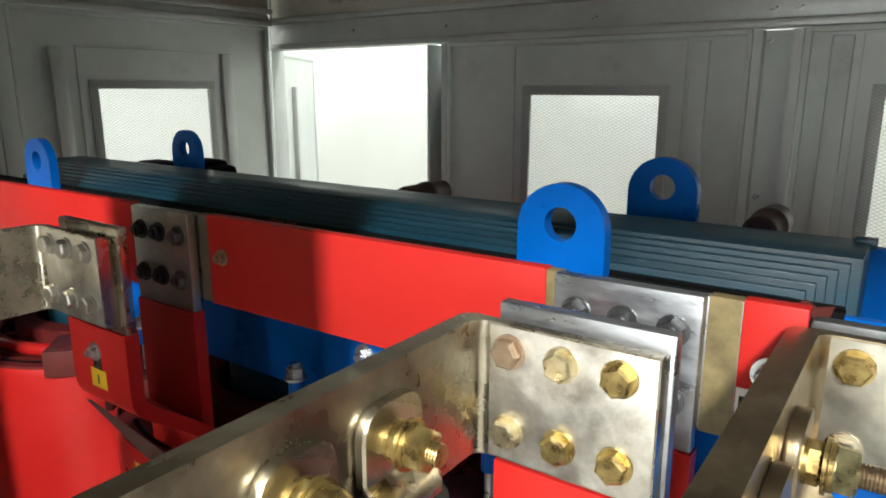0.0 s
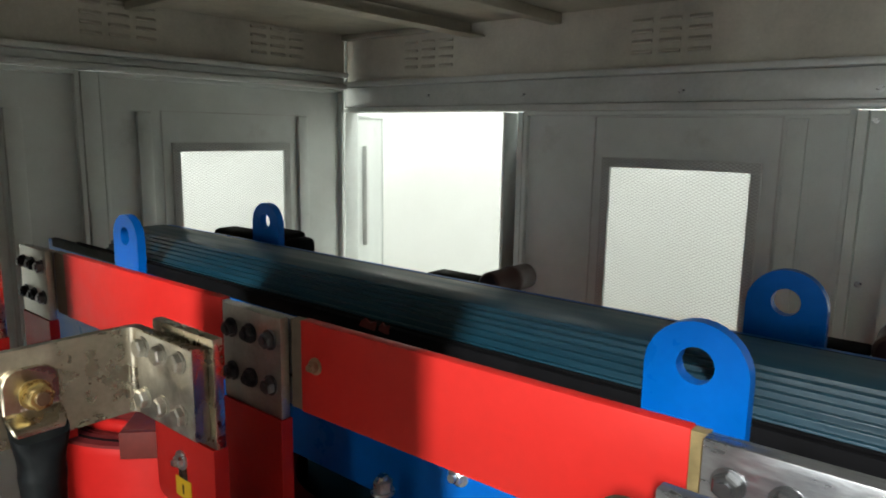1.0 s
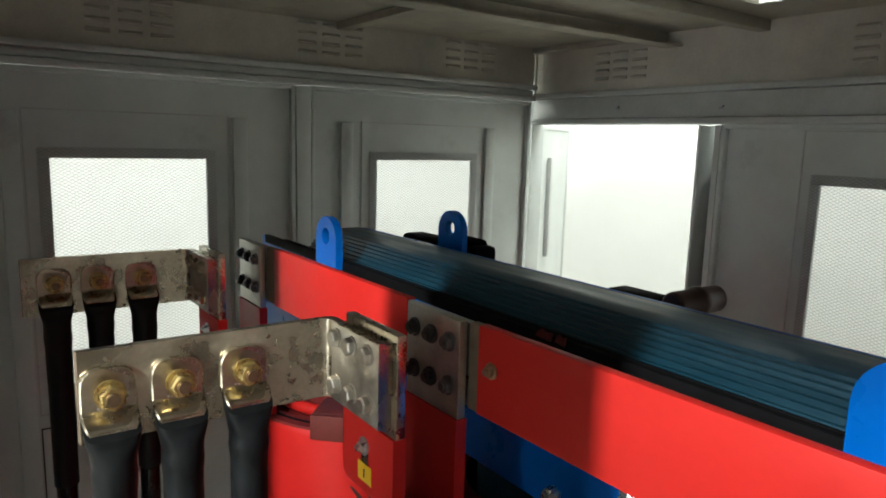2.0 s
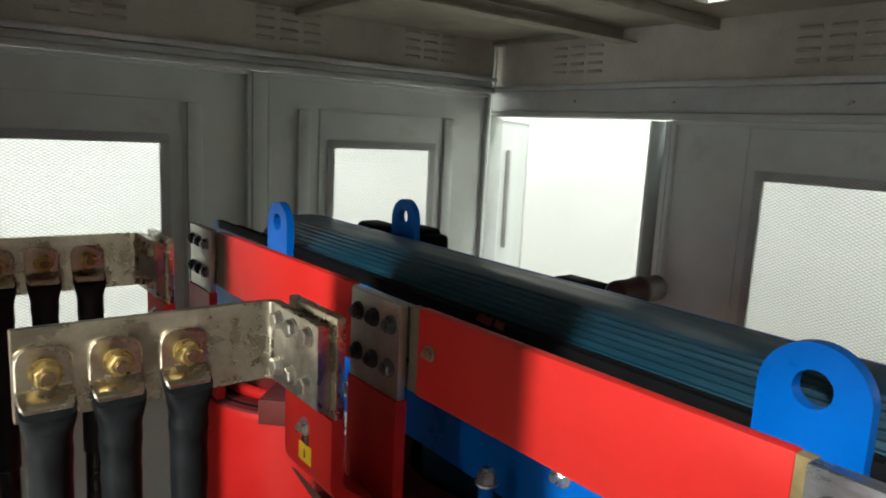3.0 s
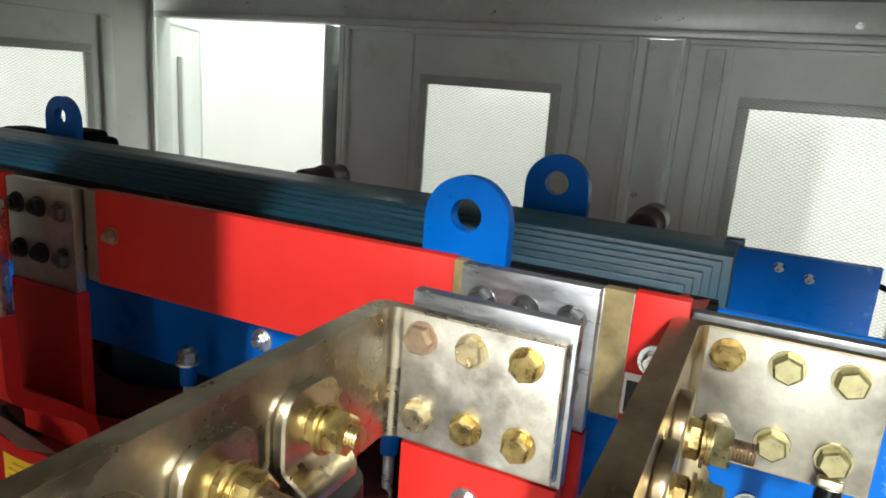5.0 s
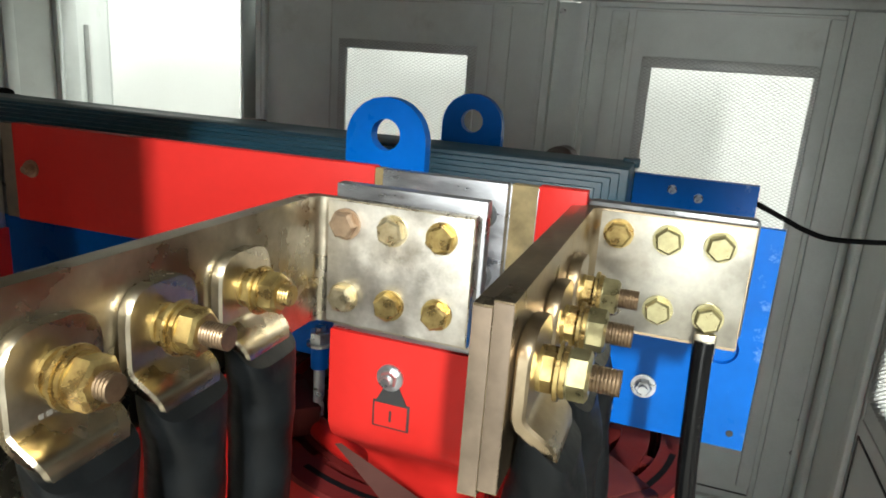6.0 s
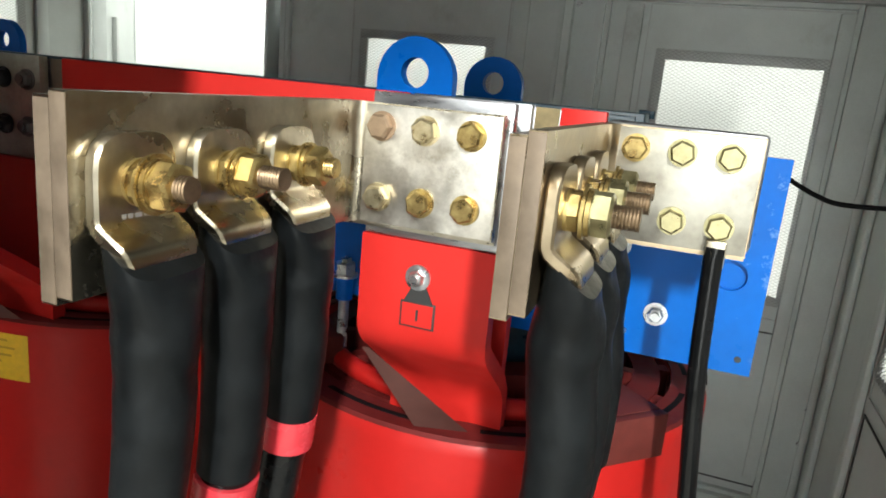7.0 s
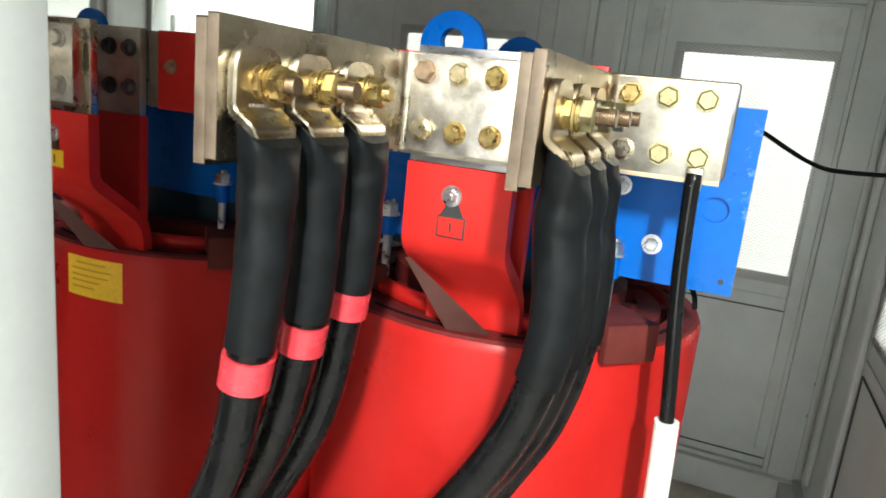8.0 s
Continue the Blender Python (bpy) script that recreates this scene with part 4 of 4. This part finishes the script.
def power_cable(x, y, path, shrink_end, tape, tag, seed, stub=0.026, mat_thread=None, mat_lug=M_TINDULL, mat_nut=M_ZINC):
    """A cable with a bent lug on the +x face of a bar. x: the bar's face. path: (dx, z) from the lug down."""
    c = thing("power_cable", tag, "cable", "power cables", "", Matrix.Translation((x, y, 0)))
    zc = 1.478
    hw = 0.0275
    part("lug", lug_plate(zc, hw), mat_lug, c, "bent tinned cable lug")
    if seed in (1, 10, 11, 12):
        part("lug_stamp", boxes((0.0086, -0.012, zc - 0.0125, 0.0088, -0.0095, zc - 0.0095), (0.0086, -0.008, zc - 0.0125, 0.0088, -0.005, zc - 0.0095),
                            (0.0086, -0.0035, zc - 0.0125, 0.0088, 0.001, zc - 0.0095), (0.0086, 0.0025, zc - 0.0125, 0.0088, 0.005, zc - 0.0095),
                            (0.0086, 0.0065, zc - 0.0125, 0.0088, 0.011, zc - 0.0095)), M_STAMP, c)
    # bolt head on the lug, flat and spring washer, nut and the stud's end
    b = bolt_on("lug_bolt", M_ZINC, c, (0.0085, 0, zc + 0.006), RIGHT, 0.0215, 0.0070, 0.0125, "yellow zinc plated bolt head", spin=seed)
    for name, r, z0, z1 in (("washer", 0.0158, 0.0094, 0.0115), ("spring_washer", 0.0138, 0.0119, 0.0146)):
        bm = bmesh.new()
        prism(bm, circle(r, 24), xy, z0, z1)
        bmesh.ops.bevel(bm, geom=[e for e in bm.edges if e.calc_face_angle(0) > 1.2], offset=0.0005, segments=1, affect="EDGES")
        part(name, bm, M_ZINC, b)
    bm = bmesh.new()
    hex_bolt(bm, 0.0235, 0.0105, 0.0130, 0.0008)
    part("nut", bm, mat_nut, b, matrix=Matrix.Translation((0, 0, 0.0148)) @ Matrix.Rotation(seed * 0.37, 4, "Z"))
    bm = bmesh.new()
    thread(bm, 0.0070, 0.0250, 0.0250 + stub)
    part("stud", bm, mat_thread or M_THREAD, b, "bronze coloured threaded stud")
    pts = spline([(px, py, pz) for px, py, pz in path], 8)
    upper = [p for p in pts if p.z >= shrink_end]
    lower = [p for p in pts if p.z <= shrink_end + 0.012]
    bm = bmesh.new()
    shrink_sleeve(bm, upper, seed)
    part("heat_shrink", bm, M_SHRINK, c, "wrinkled matt black heat shrink sleeve")
    bm = bmesh.new()
    tube(bm, lower, 0.0178, 22)
    part("sheath", bm, M_SHEATH, c, "shiny black cable sheath")
    if tape:
        i = min(range(len(pts)), key=lambda k: abs(pts[k].z - shrink_end))
        ahead = (pts[min(i + 1, len(pts) - 1)] - pts[i - 1]).normalized()
        mid = pts[i]
        bm = bmesh.new()
        tube(bm, [mid - ahead * 0.004, mid + ahead * 0.010, mid + ahead * 0.023], 0.0213, 24)
        part("tape", bm, M_TAPE, c, "red phase marking tape")
    return c


def drop(curve):
    """The cable's line below its lug: first straight, then off to one side, to the plinth."""
    return [(0.0185, 0, 1.4510), (0.0188, 0, 1.444), (0.0190, 0, 1.430), (0.0188, 0, 1.411), (0.0182, 0, 1.39)] + list(curve)


U = (("black cable with red tape and a bent lug", -0.245, 1.270, [(0.0160, 0, 1.34), (0.0055, 0, 1.257), (-0.0115, 0, 1.17), (-0.0465, 0, 1.095), (-0.12, 0.0, 0.97), (-0.22, 0.0, 0.80), (-0.27, 0, 0.60), (-0.28, 0, 0.44)]),
     ("black cable with red tape and a bent lug", -0.176, 1.278, [(0.0170, 0, 1.32), (0.0075, 0, 1.250), (-0.0165, 0, 1.160), (-0.0565, 0, 1.075), (-0.12, 0.0, 0.95), (-0.20, 0.0, 0.78), (-0.24, 0, 0.60), (-0.25, 0, 0.44)]),
     ("black cable with red tape and a bent lug", -0.102, 1.290, [(0.0170, 0, 1.34), (0.0095, 0, 1.270), (-0.0145, 0, 1.150), (-0.0765, 0, 1.025), (-0.14, 0.0, 0.90), (-0.19, 0.0, 0.76), (-0.22, 0, 0.60), (-0.23, 0, 0.44)]))
for i, (tag, y, end, curve) in enumerate(U):
    power_cable(-0.065, y + 0.008, drop(curve), end, True, tag, i + 1, (0.008, 0.016, 0.008)[i], (M_THREAD, M_THREAD, M_ZINC)[i])
STRAIGHT = [(0.0175, 0, 1.32), (0.0155, 0, 1.20), (0.010, 0, 1.05), (-0.01, 0, 0.85), (-0.02, 0, 0.60), (-0.02, 0, 0.44)]
for x0, dy, g in ((-0.662, -0.017, 10), (-1.260, -0.008, 20)):
    for i, y in enumerate((-0.245, -0.176, -0.102)):
        power_cable(x0, y + dy, drop(STRAIGHT), 1.10, False, "black heat shrunk cable hanging straight from its lug", g + i, 0.006)
C = ((-0.131, [(0.0210, 0, 1.33), (0.0160, 0, 1.272), (-0.0075, 0, 1.198), (-0.0565, 0, 1.110), (-0.13, -0.01, 1.0), (-0.22, -0.02, 0.86), (-0.28, -0.02, 0.64), (-0.29, -0.02, 0.44)]),
     (-0.062, [(0.0210, 0, 1.33), (0.0180, 0, 1.260), (-0.0045, 0, 1.180), (-0.0515, 0, 1.095), (-0.12, -0.01, 0.98), (-0.20, -0.02, 0.84), (-0.25, -0.02, 0.64), (-0.26, -0.02, 0.44)]),
     (0.010, [(0.0220, 0, 1.33), (0.0200, 0, 1.250), (-0.0005, 0, 1.160), (-0.0415, 0, 1.075), (-0.10, -0.015, 0.96), (-0.17, -0.03, 0.82), (-0.21, -0.03, 0.64), (-0.22, -0.03, 0.44)]))
for i, (y, curve) in enumerate(C):
    power_cable(0.1333, y + 0.008, drop([(px + 0.0035, py, pz) for px, py, pz in curve]), 1.255, False, "black heat shrunk cable bending away to the floor", 31 + i, (0.016, 0.016, 0.014)[i], mat_lug=M_TINSHADE, mat_nut=M_OLIVE)

# earth cable from the neutral bracket into a white conduit
ec = thing("earth_cable", "thin black earth cable running into white conduit", "cable")
bm = bmesh.new()
tube(bm, spline([(0.2330, 0.102, 1.434), (0.2330, 0.099, 1.412), (0.2370, 0.095, 1.32), (0.2480, 0.094, 1.20), (0.2540, 0.094, 1.10), (0.262, 0.094, 0.8), (0.266, 0.094, 0.44)], 8), 0.0082, 16)
part("sheath", bm, M_SHEATH, ec)
part("lug", boxes((0.2245, 0.0985, 1.416, 0.2415, 0.1060, 1.4405), bevel=0.002), M_TINDULL, ec, "small tinned cable lug")
bm = bmesh.new()
tube(bm, spline([(0.2515, 0.094, 1.163), (0.2545, 0.094, 1.08), (0.262, 0.094, 0.8), (0.266, 0.094, 0.445)], 6), 0.0135, 20)
part("conduit", bm, M_PVC, ec, "white plastic conduit")
sc = thing("sensor_cable", "thin black sensor cable running to the wall", "cable")
bm = bmesh.new()
tube(bm, spline([(0.235, 0.516, 1.500), (0.27, 0.53, 1.494), (0.306, 0.56, 1.477), (0.347, 0.60, 1.455), (0.379, 0.62, 1.440), (0.418, 0.64, 1.430), (0.50, 0.67, 1.431), (0.592, 0.70, 1.440)], 8), 0.0038, 10)
part("sheath", bm, M_BLACK, sc)
bm = bmesh.new()
tube(bm, spline([(0.230, 0.30, 1.287), (0.243, 0.285, 1.278), (0.252, 0.272, 1.264), (0.255, 0.264, 1.250)], 6), 0.0035, 10)
part("lead", bm, M_BLACK, sc)

# ---- high voltage links behind the core ----
for k in range(2):
    x = 0.004 - 0.61 * k
    h = thing("high_voltage_terminal", "dark brown resin terminal on a flat dark bar", "terminal", "high voltage terminals")
    bm = bmesh.new()
    lathe(bm, [(0.0005, 0.0), (0.019, 0.0), (0.0235, 0.004), (0.0245, 0.010), (0.0235, 0.060), (0.0265, 0.064), (0.0265, 0.078), (0.024, 0.082), (0.024, 0.125), (0.0005, 0.125)], 28)
    part("insulator", bm, M_HVBROWN, h, "round brown resin bushing", matrix=Matrix.Translation((x, 0.605, 1.492 - 0.010 * k)) @ Matrix.Rotation(radians(-90), 4, "X"))
    part("link", boxes((x - 0.140, 0.600, 1.474 - 0.002 * k, x - 0.0268, 0.650, 1.490 - 0.002 * k), bevel=0.003), M_BLACK, h, "dark flat link bar")
    part("bracket", boxes((x - 0.03, 0.615, 1.16, x + 0.03, 0.70, 1.4635 - 0.010 * k), bevel=0.004), M_HVBROWN, h)
bx = thing("terminal_cover", "black rubber cover beside the lifting eye", "cover")
part("shell", boxes((-1.40, 0.55, 1.43, -1.225, 0.62, 1.512), (-1.2245, 0.553, 1.44, -1.125, 0.622, 1.526), (-1.1245, 0.55, 1.43, -1.085, 0.615, 1.516), bevel=0.012), M_BLACK, bx)
part("foot", boxes((-1.38, 0.512, 1.44, -1.09, 0.551, 1.47)), M_BLACK, bx)
